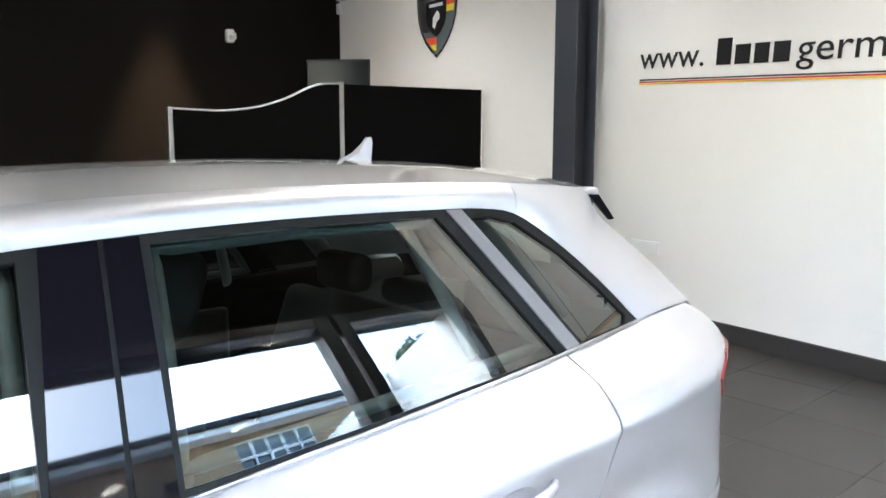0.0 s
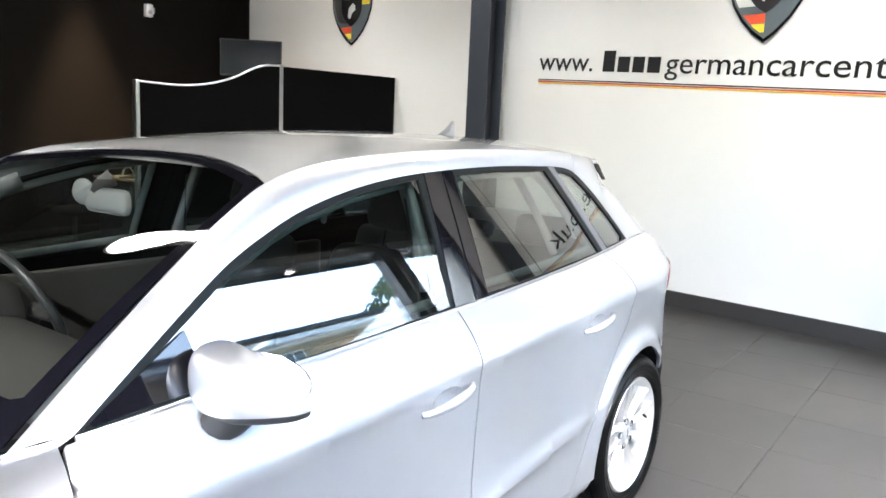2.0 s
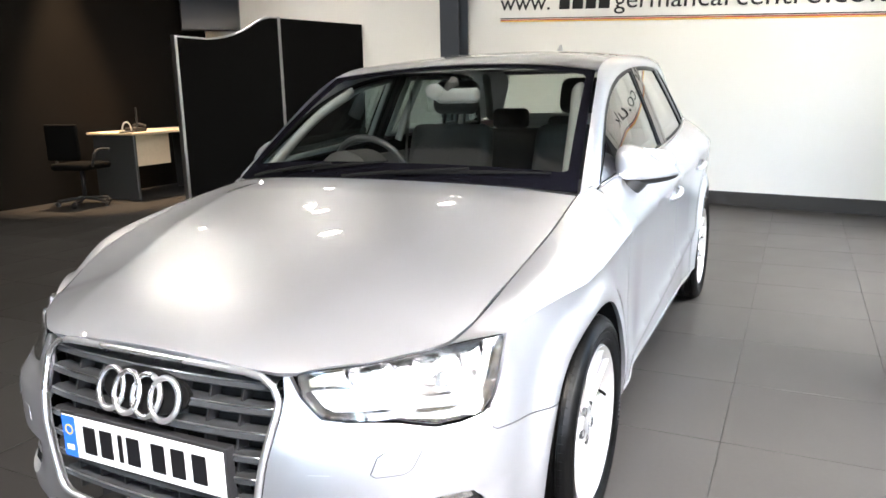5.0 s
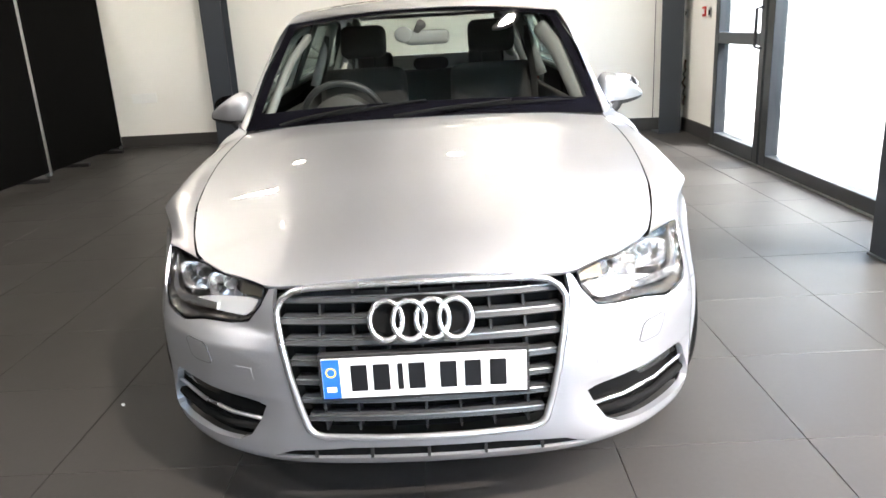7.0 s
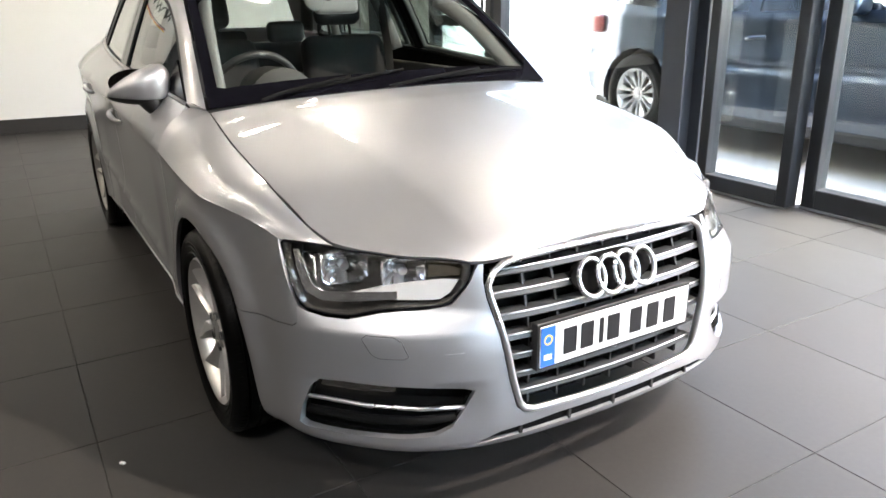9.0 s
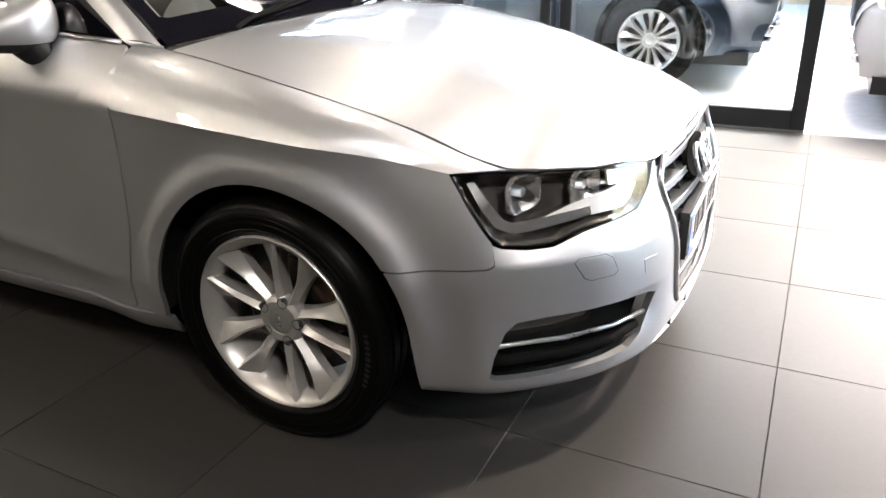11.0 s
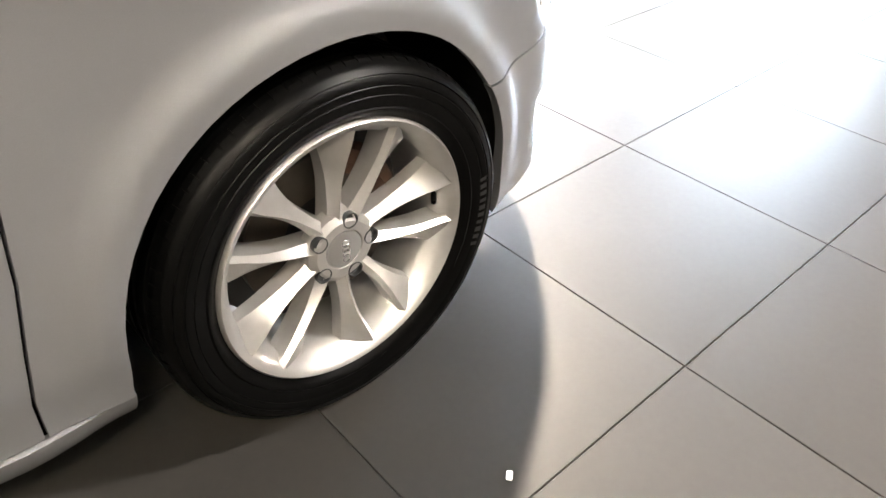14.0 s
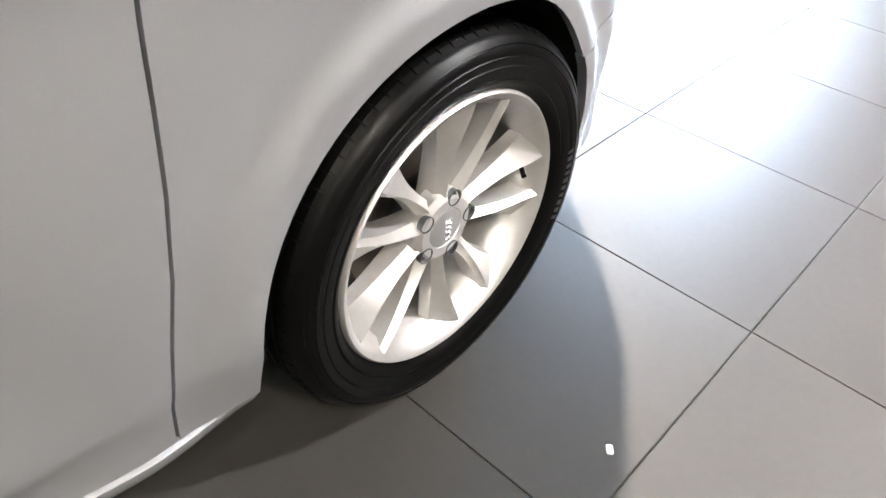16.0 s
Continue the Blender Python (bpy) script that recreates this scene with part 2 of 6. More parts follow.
def spline(points, per=8, closed=False):
    """A smooth line (centripetal Catmull-Rom) through points of any dimension."""
    p = [np.array(q, float) for q in points]
    n = len(p)
    out = []
    for i in range(n if closed else n - 1):
        g = lambda k: p[k % n] if closed else p[min(max(k, 0), n - 1)]
        p0, p1, p2, p3 = g(i - 1), g(i), g(i + 1), g(i + 2)
        if not closed and i == 0:
            p0 = 2 * p1 - p2
        if not closed and i == n - 2:
            p3 = 2 * p2 - p1
        t0 = 0.0
        t1 = t0 + max(np.linalg.norm(p1 - p0), 1e-9) ** 0.5
        t2 = t1 + max(np.linalg.norm(p2 - p1), 1e-9) ** 0.5
        t3 = t2 + max(np.linalg.norm(p3 - p2), 1e-9) ** 0.5
        for k in range(per):
            t = t1 + (t2 - t1) * k / per
            a1 = (t1 - t) / (t1 - t0) * p0 + (t - t0) / (t1 - t0) * p1
            a2 = (t2 - t) / (t2 - t1) * p1 + (t - t1) / (t2 - t1) * p2
            a3 = (t3 - t) / (t3 - t2) * p2 + (t - t2) / (t3 - t2) * p3
            b1 = (t2 - t) / (t2 - t0) * a1 + (t - t0) / (t2 - t0) * a2
            b2 = (t3 - t) / (t3 - t1) * a2 + (t - t1) / (t3 - t1) * a3
            out.append((t2 - t) / (t2 - t1) * b1 + (t - t1) / (t2 - t1) * b2)
    if not closed:
        out.append(p[-1])
    return out


def curve_of(points):
    """A smooth function y(x) through points, straight on beyond its ends (monotone cubic)."""
    pts = sorted(points)
    xs, ys = np.array([p[0] for p in pts], float), np.array([p[1] for p in pts], float)
    h, d = np.diff(xs), np.diff(ys) / np.diff(xs)
    m = np.zeros(len(xs))
    m[0], m[-1] = d[0], d[-1]
    for i in range(1, len(xs) - 1):
        if d[i - 1] * d[i] > 0:
            w1, w2 = 2 * h[i] + h[i - 1], h[i] + 2 * h[i - 1]
            m[i] = (w1 + w2) / (w1 / d[i - 1] + w2 / d[i])

    def f(x):
        if x <= xs[0]:
            return ys[0] + m[0] * (x - xs[0])
        if x >= xs[-1]:
            return ys[-1] + m[-1] * (x - xs[-1])
        i = int(np.searchsorted(xs, x)) - 1
        t = (x - xs[i]) / h[i]
        return float((2 * t**3 - 3 * t**2 + 1) * ys[i] + (t**3 - 2 * t**2 + t) * h[i] * m[i] + (-2 * t**3 + 3 * t**2) * ys[i + 1] + (t**3 - t**2) * h[i] * m[i + 1])

    return f


def smoothstep(a, b, x):
    t = min(max((x - a) / (b - a), 0.0), 1.0)
    return t * t * (3 - 2 * t)


# ---- the room: floor, walls, ceiling, steel frame, glazed front ----
X_REAR, X_END, Y_DARK, Y_GLASS, CEIL = -5.665, 8.0, -6.95, 2.80, 4.3
# beyond the column the rear wall runs on at an angle; ANGLED lays y along it
Y_HINGE = -2.6
ANGLED = pose(X_REAR, Y_HINGE, 0, 0, 0, -9.93)
OPEN_FROM, OPEN_TO = 2.39, 5.4


def structure(name, bm, mat, label, category):
    return tagged(part(name, bm, mat), label, category, kind="structure")


floor = structure("floor", boxed(X_REAR - 0.2, X_END + 0.2, Y_DARK - 0.2, Y_GLASS + 0.06, -0.25, -0.004), "grout", "grey porcelain tiled showroom floor with dark joints", "floor")
structure("wall_rear", boxed(X_REAR - 0.2, X_REAR, Y_DARK - 0.2, Y_HINGE + 0.01, 0, CEIL), "wall", "cream painted wall behind the screens", "wall")
structure("wall_angled", boxed(-0.2, 0, 0, 5.6, 0, CEIL), "wall", "cream painted showroom wall behind the car", "wall").matrix_world = ANGLED
structure("wall_dark", boxed(X_REAR, X_END, Y_DARK - 0.2, Y_DARK, 0, CEIL), "black_wall", "matt black painted wall behind the desk", "wall")
bm = boxed(X_END, X_END + 0.2, Y_DARK - 0.2, 0.54, 0, CEIL)
box(bm, X_END, X_END + 0.2, 0.54, 2.4, 3.5, CEIL)
box(bm, X_END, X_END + 0.2, 2.4, Y_GLASS + 0.3, 0, CEIL)
structure("wall_end", bm, "black_wall", "dark painted wall round the street window", "wall")
structure("wall_corner", boxed(-4.76, -3.62, Y_GLASS + 0.02, Y_GLASS + 0.3, 0, CEIL), "wall", "cream painted return wall beside the glass door", "wall")
structure("wall_above_glazing", boxed(-3.62, X_END, Y_GLASS - 0.02, Y_GLASS + 0.3, 2.67, CEIL), "black_wall", "dark painted wall above the glazed front", "wall")
structure("wall_beside_opening", boxed(6.9, X_END, Y_GLASS - 0.02, Y_GLASS + 0.3, 0, 2.67), "wall", "painted wall beside the glazed front", "wall")
structure("ceiling", boxed(X_REAR - 0.2, X_END + 0.2, Y_DARK - 0.2, Y_GLASS + 0.3, CEIL, CEIL + 0.2), "ceiling", "dark painted showroom ceiling", "ceiling")
bm = boxed(X_REAR, X_REAR + 0.018, Y_DARK, Y_HINGE, 0, 0.15, 0.004, 1)
structure("baseboard", bm, "skirting", "black skirting board along the cream wall", "skirting")
structure("baseboard", boxed(0, 0.018, 0, 5.48, 0, 0.15, 0.004, 1), "skirting", "black skirting board along the cream wall behind the car", "skirting").matrix_world = ANGLED
structure("baseboard", boxed(-4.71, -3.62, Y_GLASS, Y_GLASS + 0.019, 0, 0.15, 0.004, 1), "skirting", "black skirting board on the return wall", "skirting")


def i_column(name, x, y, w, d, turn, label):
    """A painted steel I-section column on a small base plate."""
    m = pose(x, y, 0, 0, 0, turn)
    ob = empty(name, m)
    t = 0.016
    bm = bmesh.new()
    for a in (-1, 1):
        box(bm, -w / 2, w / 2, a * (d / 2 - t / 2) - t / 2, a * (d / 2 - t / 2) + t / 2, 0.012, CEIL, 0.003, 1)
    box(bm, -0.006, 0.006, -d / 2 + t, d / 2 - t, 0.012, CEIL)
    part("shaft", bm, "steel", ob)
    part("base_plate", boxed(-w / 2 - 0.01, w / 2 + 0.01, -d / 2 - 0.01, d / 2 + 0.01, 0, 0.012, 0.003, 1), "steel", ob)
    return tagged(ob, label, "column")


i_column("steel_column", -5.35, -2.62, 0.25, 0.3, 90, "dark grey steel column standing against the cream wall")
i_column("steel_column", -4.64, 2.6, 0.24, 0.3, 90, "dark grey steel column in the room corner")
i_column("steel_column", 0.17, 2.43, 0.18, 0.2, 0, "dark grey steel column beside the glazed front")


def glazing(name, x0, x1, label, rail=None, foot=0.11, stile=0.075, top=2.65, door=False, y=None):
    """A framed shop-front bay: stiles, rails and real panes."""
    y = Y_GLASS if y is None else y
    ob = empty(name, pose(x0, y, 0))
    w = x1 - x0
    f = 0.055
    part("stile", boxed(0, stile, -f, f, 0, top, 0.004, 1), "frame", ob)
    part("stile", boxed(w - stile, w, -f, f, 0, top, 0.004, 1), "frame", ob)
    part("bottom_rail", boxed(stile, w - stile, -f, f, 0, foot, 0.004, 1), "frame", ob)
    part("top_rail", boxed(stile, w - stile, -f, f, top - 0.08, top, 0.004, 1), "frame", ob)
    levels = [foot] + [r for r in (rail or ())] + [top - 0.08]
    for i in range(len(levels) - 1):
        if i:
            part("mid_rail", boxed(stile, w - stile, -f, f, levels[i] - 0.05, levels[i] + 0.05, 0.004, 1), "frame", ob)
        pane = part("pane", boxed(stile, w - stile, -0.006, 0.006, levels[i] + (0.05 if i else 0), levels[i + 1] - (0.05 if i < len(levels) - 2 else 0)), "glass_shop", ob, "clear glass pane")
        pane.visible_shadow = False
    part("sill", boxed(0, w, -f - 0.012, f + 0.05, -0.003, 0.012), "satin", ob, "bright metal threshold strip")
    return tagged(ob, label, "glazing", kind="structure")


door = glazing("door_1", -3.6, -2.44, "dark framed glass door with a solid middle rail, closed", rail=(1.05,), foot=0.14, stile=0.1)
part("handle", tube(bmesh.new(), [(1.1, -0.055, 0.98), (1.1, -0.11, 0.99), (1.1, -0.11, 1.3), (1.1, -0.055, 1.31)], 0.014), "plastic", door, "black pull handle")
glazing("window_1", -2.4, 0.02, "tall dark framed shop window", stile=0.12)
glazing("window_2", 0.08, 0.78, "narrow dark framed shop window")
glazing("window_3", 0.8, OPEN_FROM, "sliding glass door leaf, slid back beside the open entrance", foot=0.13, stile=0.085, y=Y_GLASS + 0.12)
glazing("window_4", OPEN_TO, 6.9, "tall dark framed shop window")
structure("trim", boxed(OPEN_FROM, OPEN_TO, Y_GLASS - 0.06, Y_GLASS + 0.1, 2.5, 2.66, 0.004, 1), "frame", "dark metal fascia over the open entrance", "fascia")
bay = glazing("window_5", 0, 1.84, "tall dark framed street window", foot=0.1, top=3.5)
bay.matrix_world = pose(X_END + 0.1, 0.55, 0, 0, 0, 90)

# ---- ceiling lamps ----
def downlight(x, y, power, size=0.13, cone=110, blend=0.8, tint=(1.0, 0.88, 0.72), aim=None):
    """A round recessed lamp: white ring, glowing diffuser, and its light."""
    ob = empty("ceiling_lamp", pose(x, y, CEIL - 0.03))
    part("ring", lathe(bmesh.new(), [(size, 0.03), (size + 0.03, 0.03), (size + 0.035, 0.0), (size + 0.03, -0.012), (size, -0.012), (size, 0.03)], "z", 32), "white_paint", ob)
    part("diffuser", lathe(bmesh.new(), [(0.0, 0.004), (size, 0.004), (size, 0.012), (0, 0.012)], "z", 32), "lamp", ob)
    tagged(ob, "round recessed warm white ceiling lamp", "ceiling lamp", "ceiling lamps")
    li = new("lamp_light", bpy.data.lights.new("lamp_light", "SPOT"))
    li.data.energy, li.data.spot_size, li.data.spot_blend, li.data.shadow_soft_size, li.data.color = power, radians(cone), blend, size, tint
    li.matrix_world = look((x, y, CEIL - 0.06), aim) if aim else pose(x, y, CEIL - 0.06)
    return ob


downlight(-2.4, -3.2, 1.0, 0.17, tint=(1.0, 0.84, 0.66))
# an unseen lamp, added and aimed to brighten the car's right wing and bumper
downlight(4.4, -3.4, 31.0, 0.17, 64, 1.0, (1.0, 0.97, 0.94), (2.1, -1.0, 0.5))
downlight(-0.14, -3.95, 2.5, 0.26, tint=(1.0, 0.80, 0.60))
downlight(0.2, 2.3, 2.5, 0.2, tint=(1.0, 0.84, 0.66))
downlight(-2.2, 0.8, 1.2, 0.17)
# the lamp ahead of the car, whose light draws the car's shadow on the tiles
downlight(4.25, 1.85, 95.0, 0.11, 100, 0.9, (1.0, 0.88, 0.76), (2.2, -0.7, 0.0))
# a row that washes the cream wall, and two narrow lamps close to the black wall
for lx, ly in ((-4.2, -4.6), (-4.15, -2.2), (-3.75, 0.2)):
    downlight(lx, ly, 8.5, tint=(1.0, 0.96, 0.91))
downlight(-3.7, 1.6, 8.5, 0.2, tint=(1.0, 0.96, 0.91))
for lx in (-3.2, 1.6):
    downlight(lx, -6.45, 110, 0.1, 38, 0.6, (1.0, 0.68, 0.40))


# ---- smooth panels: an outline and holes on a curved surface ----
from mathutils import geometry


def resample(loop, step):
    out = []
    n = len(loop)
    for i in range(n):
        a, b = np.array(loop[i], float), np.array(loop[(i + 1) % n], float)
        k = max(1, int(math.ceil(np.linalg.norm(b - a) / step)))
        out += [a + (b - a) * j / k for j in range(k)]
    return out


def inside(loop, p):
    x, y = p
    hit = False
    for i in range(len(loop)):
        (x1, y1), (x2, y2) = loop[i], loop[i - 1]
        if (y1 > y) != (y2 > y) and x < (x2 - x1) * (y - y1) / (y2 - y1) + x1:
            hit = not hit
    return hit


def shrink(loop, d):
    """The outline moved inwards by d (outwards where d is below 0)."""
    p = [np.array(q, float) for q in loop]
    area = sum(p[i - 1][0] * p[i][1] - p[i][0] * p[i - 1][1] for i in range(len(p)))
    s = 1 if area > 0 else -1
    out = []
    for i in range(len(p)):
        a, b, c = p[i - 1], p[i], p[(i + 1) % len(p)]
        e1, e2 = (b - a) / max(np.linalg.norm(b - a), 1e-9), (c - b) / max(np.linalg.norm(c - b), 1e-9)
        n1, n2 = s * np.array((-e1[1], e1[0])), s * np.array((-e2[1], e2[0]))
        m = n1 + n2
        m = m / max(np.linalg.norm(m), 1e-9)
        out.append(b + m * d / max(m @ n1, 0.4))
    return out


def panel(name, loop, f, mat, parent, step=0.03, gap=0.0, holes=(), thick=0.014, lift=0.0, label="", flip=None, grid=None, lines=()):
    """A sheet over the outline loop in (u, v), laid out by f(u, v); its rim is turned in by thick."""
    loop = resample(shrink(loop, gap) if gap else loop, step)
    holes = [resample(h, step * 0.8) for h in holes]
    pts, edges = [], []
    for lp in (loop, *holes):
        k = len(pts)
        pts += [Vector((float(q[0]), float(q[1]))) for q in lp]
        edges += [(k + i, k + (i + 1) % len(lp)) for i in range(len(lp))]
    for line in lines:
        k = len(pts)
        kept = [q for q in line if inside([tuple(r) for r in loop], q) and min(math.hypot(q[0] - r[0], q[1] - r[1]) for r in loop) > 0.3 * step and not any(inside([tuple(r) for r in hh], q) for hh in holes)]
        pts += [Vector((float(q[0]), float(q[1]))) for q in kept]
        edges += [(k + i, k + i + 1) for i in range(len(kept) - 1) if math.hypot(kept[i + 1][0] - kept[i][0], kept[i + 1][1] - kept[i][1]) < 1.6 * step]
    edge_pts = np.array([tuple(q) for q in pts])
    lo, hi = edge_pts.min(0), edge_pts.max(0)
    g = grid or step
    flat = [tuple(q) for q in loop]
    flat_holes = [[tuple(q) for q in h] for h in holes]
    for i in range(int((hi[0] - lo[0]) / g) + 2):
        for j in range(int((hi[1] - lo[1]) / g) + 2):
            q = (lo[0] + (i + 0.5 * (j % 2)) * g, lo[1] + j * g)
            if inside(flat, q) and not any(inside(h, q) for h in flat_holes) and ((edge_pts - q) ** 2).sum(1).min() > (0.55 * g) ** 2:
                pts.append(Vector(q))
    vs, _, fs, _, _, _ = geometry.delaunay_2d_cdt(pts, edges, [], 1, 1e-7)
    faces = []
    for tri in fs:
        c = (sum(vs[i][0] for i in tri) / len(tri), sum(vs[i][1] for i in tri) / len(tri))
        if inside(flat, c) and not any(inside(h, c) for h in flat_holes):
            faces.append(list(tri))
    h = 0.002
    co, no = [], []
    for v in vs:
        p = Vector(f(v[0], v[1]))
        du, dv = Vector(f(v[0] + h, v[1])) - Vector(f(v[0] - h, v[1])), Vector(f(v[0], v[1] + h)) - Vector(f(v[0], v[1] - h))
        n = du.cross(dv)
        n = n.normalized() if n.length > 1e-12 else Vector((0, 0, 1))
        co.append(p)
        no.append(n)
    out = flip if flip is not None else Vector((0, 0, 0.3))
    mid = sum(co, Vector()) / len(co)
    mean = sum(no, Vector())
    if mean.dot(mid - out) < 0:
        no = [-n for n in no]
    co = [p + n * lift for p, n in zip(co, no)]
    fixed = []
    for fc in faces:
        a, b, c = (co[i] for i in fc[:3])
        fixed.append(fc if (b - a).cross(c - a).dot(no[fc[0]]) > 0 else fc[::-1])
    me = bpy.data.meshes.new(name)
    verts, normals = list(co), list(no)
    if thick:
        count = {}
        for fc in fixed:
            for i in range(len(fc)):
                a, b = fc[i], fc[(i + 1) % len(fc)]
                count[(a, b)] = 1
        rim = [(a, b) for a, b in count if (b, a) not in count]
        for a, b in rim:
            k = len(verts)
            d = (co[b] - co[a]).normalized()
            side = d.cross(no[a]).normalized()
            verts += [co[a], co[b], co[b] - no[b] * thick, co[a] - no[a] * thick]
            normals += [side, side, side, side]
            fixed.append([k + 1, k, k + 3, k + 2])
    me.from_pydata([tuple(v) for v in verts], [], fixed)
    me.shade_smooth()
    me.normals_split_custom_set_from_vertices([tuple(n) for n in normals])
    me.materials.append(M[mat] if isinstance(mat, str) else mat)
    ob = new(name, me)
    ob.parent = parent
    if label:
        tagged(ob, label)
    return ob


def loft(name, a, b, mat, parent, bulge=0.0, rows=8, out=Vector((0, 0, 0.6)), label="", cross=1.0):
    """A smooth ribbon between two lines of equal length, bowed outwards by bulge."""
    n = len(a)
    a, b = [Vector(p) for p in a], [Vector(p) for p in b]
    bm = bmesh.new()
    grid = []
    for i in range(n):
        t = (a[min(i + 1, n - 1)] - a[max(i - 1, 0)]).normalized()
        w = b[i] - a[i]
        nn = t.cross(w).normalized()
        if nn.dot((a[i] + b[i]) / 2 - out) < 0:
            nn = -nn
        swell = bulge(i / (n - 1)) if callable(bulge) else bulge
        grid.append([bm.verts.new(a[i] + w * (j / rows) + nn * swell * math.sin(math.pi * j / rows)) for j in range(rows + 1)])
    for i in range(n - 1):
        for j in range(rows):
            bm.faces.new((grid[i][j], grid[i + 1][j], grid[i + 1][j + 1], grid[i][j + 1]))
    bmesh.ops.recalc_face_normals(bm, faces=bm.faces)
    c = sum((v.co for v in bm.verts), Vector()) / len(bm.verts)
    f0 = list(bm.faces)[len(bm.faces) // 2]
    if f0.normal.dot(f0.calc_center_median() - out) < 0:
        bmesh.ops.reverse_faces(bm, faces=bm.faces)
    return part(name, bm, mat, parent, label, smooth=True)


# ---- the silver hatchback: x ahead, y to its left, the middle of its wheelbase at the origin ----
WB, HUB, ARCH = 1.318, 0.317, 0.362
PLAN = spline([(2.185, 0), (2.18, 0.15), (2.165, 0.31), (2.135, 0.44), (2.076, 0.563), (2.0, 0.657), (1.86, 0.772), (1.7, 0.835), (1.5, 0.876), (1.3, 0.89), (1.05, 0.884), (0.8, 0.88), (0, 0.884), (-0.9, 0.882), (-1.32, 0.880), (-1.6, 0.848), (-1.8, 0.785), (-1.95, 0.69), (-2.07, 0.46), (-2.12, 0)], 14)
PLAN_XY = np.array(PLAN)
PLAN_S = np.r_[0, np.cumsum(np.hypot(*np.diff(PLAN_XY, axis=0).T))]
PLAN_N = np.gradient(PLAN_XY, PLAN_S, axis=0)
PLAN_N = np.stack([-PLAN_N[:, 1], PLAN_N[:, 0]], 1) * -1
PLAN_N /= np.linalg.norm(PLAN_N, axis=1)[:, None]


def s_of_x(x):
    return float(np.interp(-x, -PLAN_XY[:, 0], PLAN_S))


def s_of_y(y):
    """The place along the nose at a distance y from the middle."""
    k = 14 * 9
    return float(np.interp(abs(y), PLAN_XY[:k, 1], PLAN_S[:k])) * (1 if y >= 0 else -1)


def plan(s):
    a = abs(s)
    x, y = np.interp(a, PLAN_S, PLAN_XY[:, 0]), np.interp(a, PLAN_S, PLAN_XY[:, 1])
    nx, ny = np.interp(a, PLAN_S, PLAN_N[:, 0]), np.interp(a, PLAN_S, PLAN_N[:, 1])
    g = 1 if s >= 0 else -1
    return float(x), float(y) * g, float(nx), float(ny) * g


crease_z = curve_of([(1.74, 0.722), (1.48, 0.772), (1.2, 0.795), (0.9, 0.815), (0, 0.868), (-0.9, 0.908), (-1.2, 0.926), (-1.4, 0.938), (-1.9, 0.955)])
belt_z = curve_of([(2.1, 0.70), (1.83, 0.717), (1.6, 0.792), (1.3, 0.868), (0.93, 0.937), (0.83, 0.952), (0.26, 0.985), (-0.15, 1.006), (-1.01, 1.042), (-1.42, 1.063), (-1.7, 1.075), (-2.0, 1.08)])
hood_y = curve_of([(0.9, 0.70), (1.3, 0.725), (1.6, 0.71), (1.83, 0.655), (2.0, 0.51), (2.09, 0.40)])
nose_in = curve_of([(0.17, 0.07), (0.195, 0.025), (0.22, 0.006), (0.27, 0.004), (0.415, 0.0), (0.47, 0.0), (0.515, 0.003), (0.55, 0.022), (0.58, 0.046), (0.62, 0.052), (0.68, 0.058), (0.74, 0.075)])


nose_mid = curve_of([(0.17, 0.07), (0.195, 0.025), (0.22, 0.008), (0.28, 0.0), (0.45, 0.0), (0.52, 0.008), (0.58, 0.026), (0.63, 0.043), (0.69, 0.061), (0.74, 0.08)])
wing_in = curve_of([(0.17, 0.07), (0.195, 0.025), (0.22, 0.008), (0.28, 0.0), (0.47, 0.0), (0.55, 0.012), (0.62, 0.028), (0.70, 0.052), (0.74, 0.07)])


glass_base = curve_of([(0.95, 0.735), (0.845, 0.745), (0.3, 0.785), (-0.25, 0.803), (-0.95, 0.778), (-1.52, 0.728), (-1.9, 0.68)])


def glass_y(x, z):
    """Half the width of the cabin's sides."""
    return glass_base(x) - 0.45 * (z - 0.97) + 0.10 * (z - 0.97) * (1.39 - z)


def side_in(x, z):
    zt, zw = crease_z(x), belt_z(x)
    if x > 0.88:
        y_here = float(np.interp(-x, -PLAN_XY[:, 0], PLAN_XY[:, 1]))
        dw = y_here - hood_y(x)
    else:
        y_here = float(np.interp(-x, -PLAN_XY[:, 0], PLAN_XY[:, 1]))
        dw = y_here - glass_y(x, zw) - 0.004
    if z >= zt:
        u = (z - zt) / max(zw - zt, 0.02)
        return 0.003 + (dw - 0.003) * (0.50 * u + 0.50 * u * u)
    zb = 0.355 + (0.8 - x) * 0.097
    fade = smoothstep(-1.0, -0.6, x) * (1 - smoothstep(0.60, 0.85, x))
    if z > zb:
        t = (z - zb) / (zt - zb)
        return 0.003 + 0.022 * t * (1 - t) + 0.016 * fade * (1 - math.exp(-(z - zb) / 0.035)) * (1 - t)
    t = (zb - z) / 0.10
    d = 0.003 + (0.026 * fade + 0.008) * math.sin(min(t, 1) * math.pi / 2)
    if z < 0.26:
        d += 0.9 * (0.26 - z) ** 1.5 * 2.2
    return d


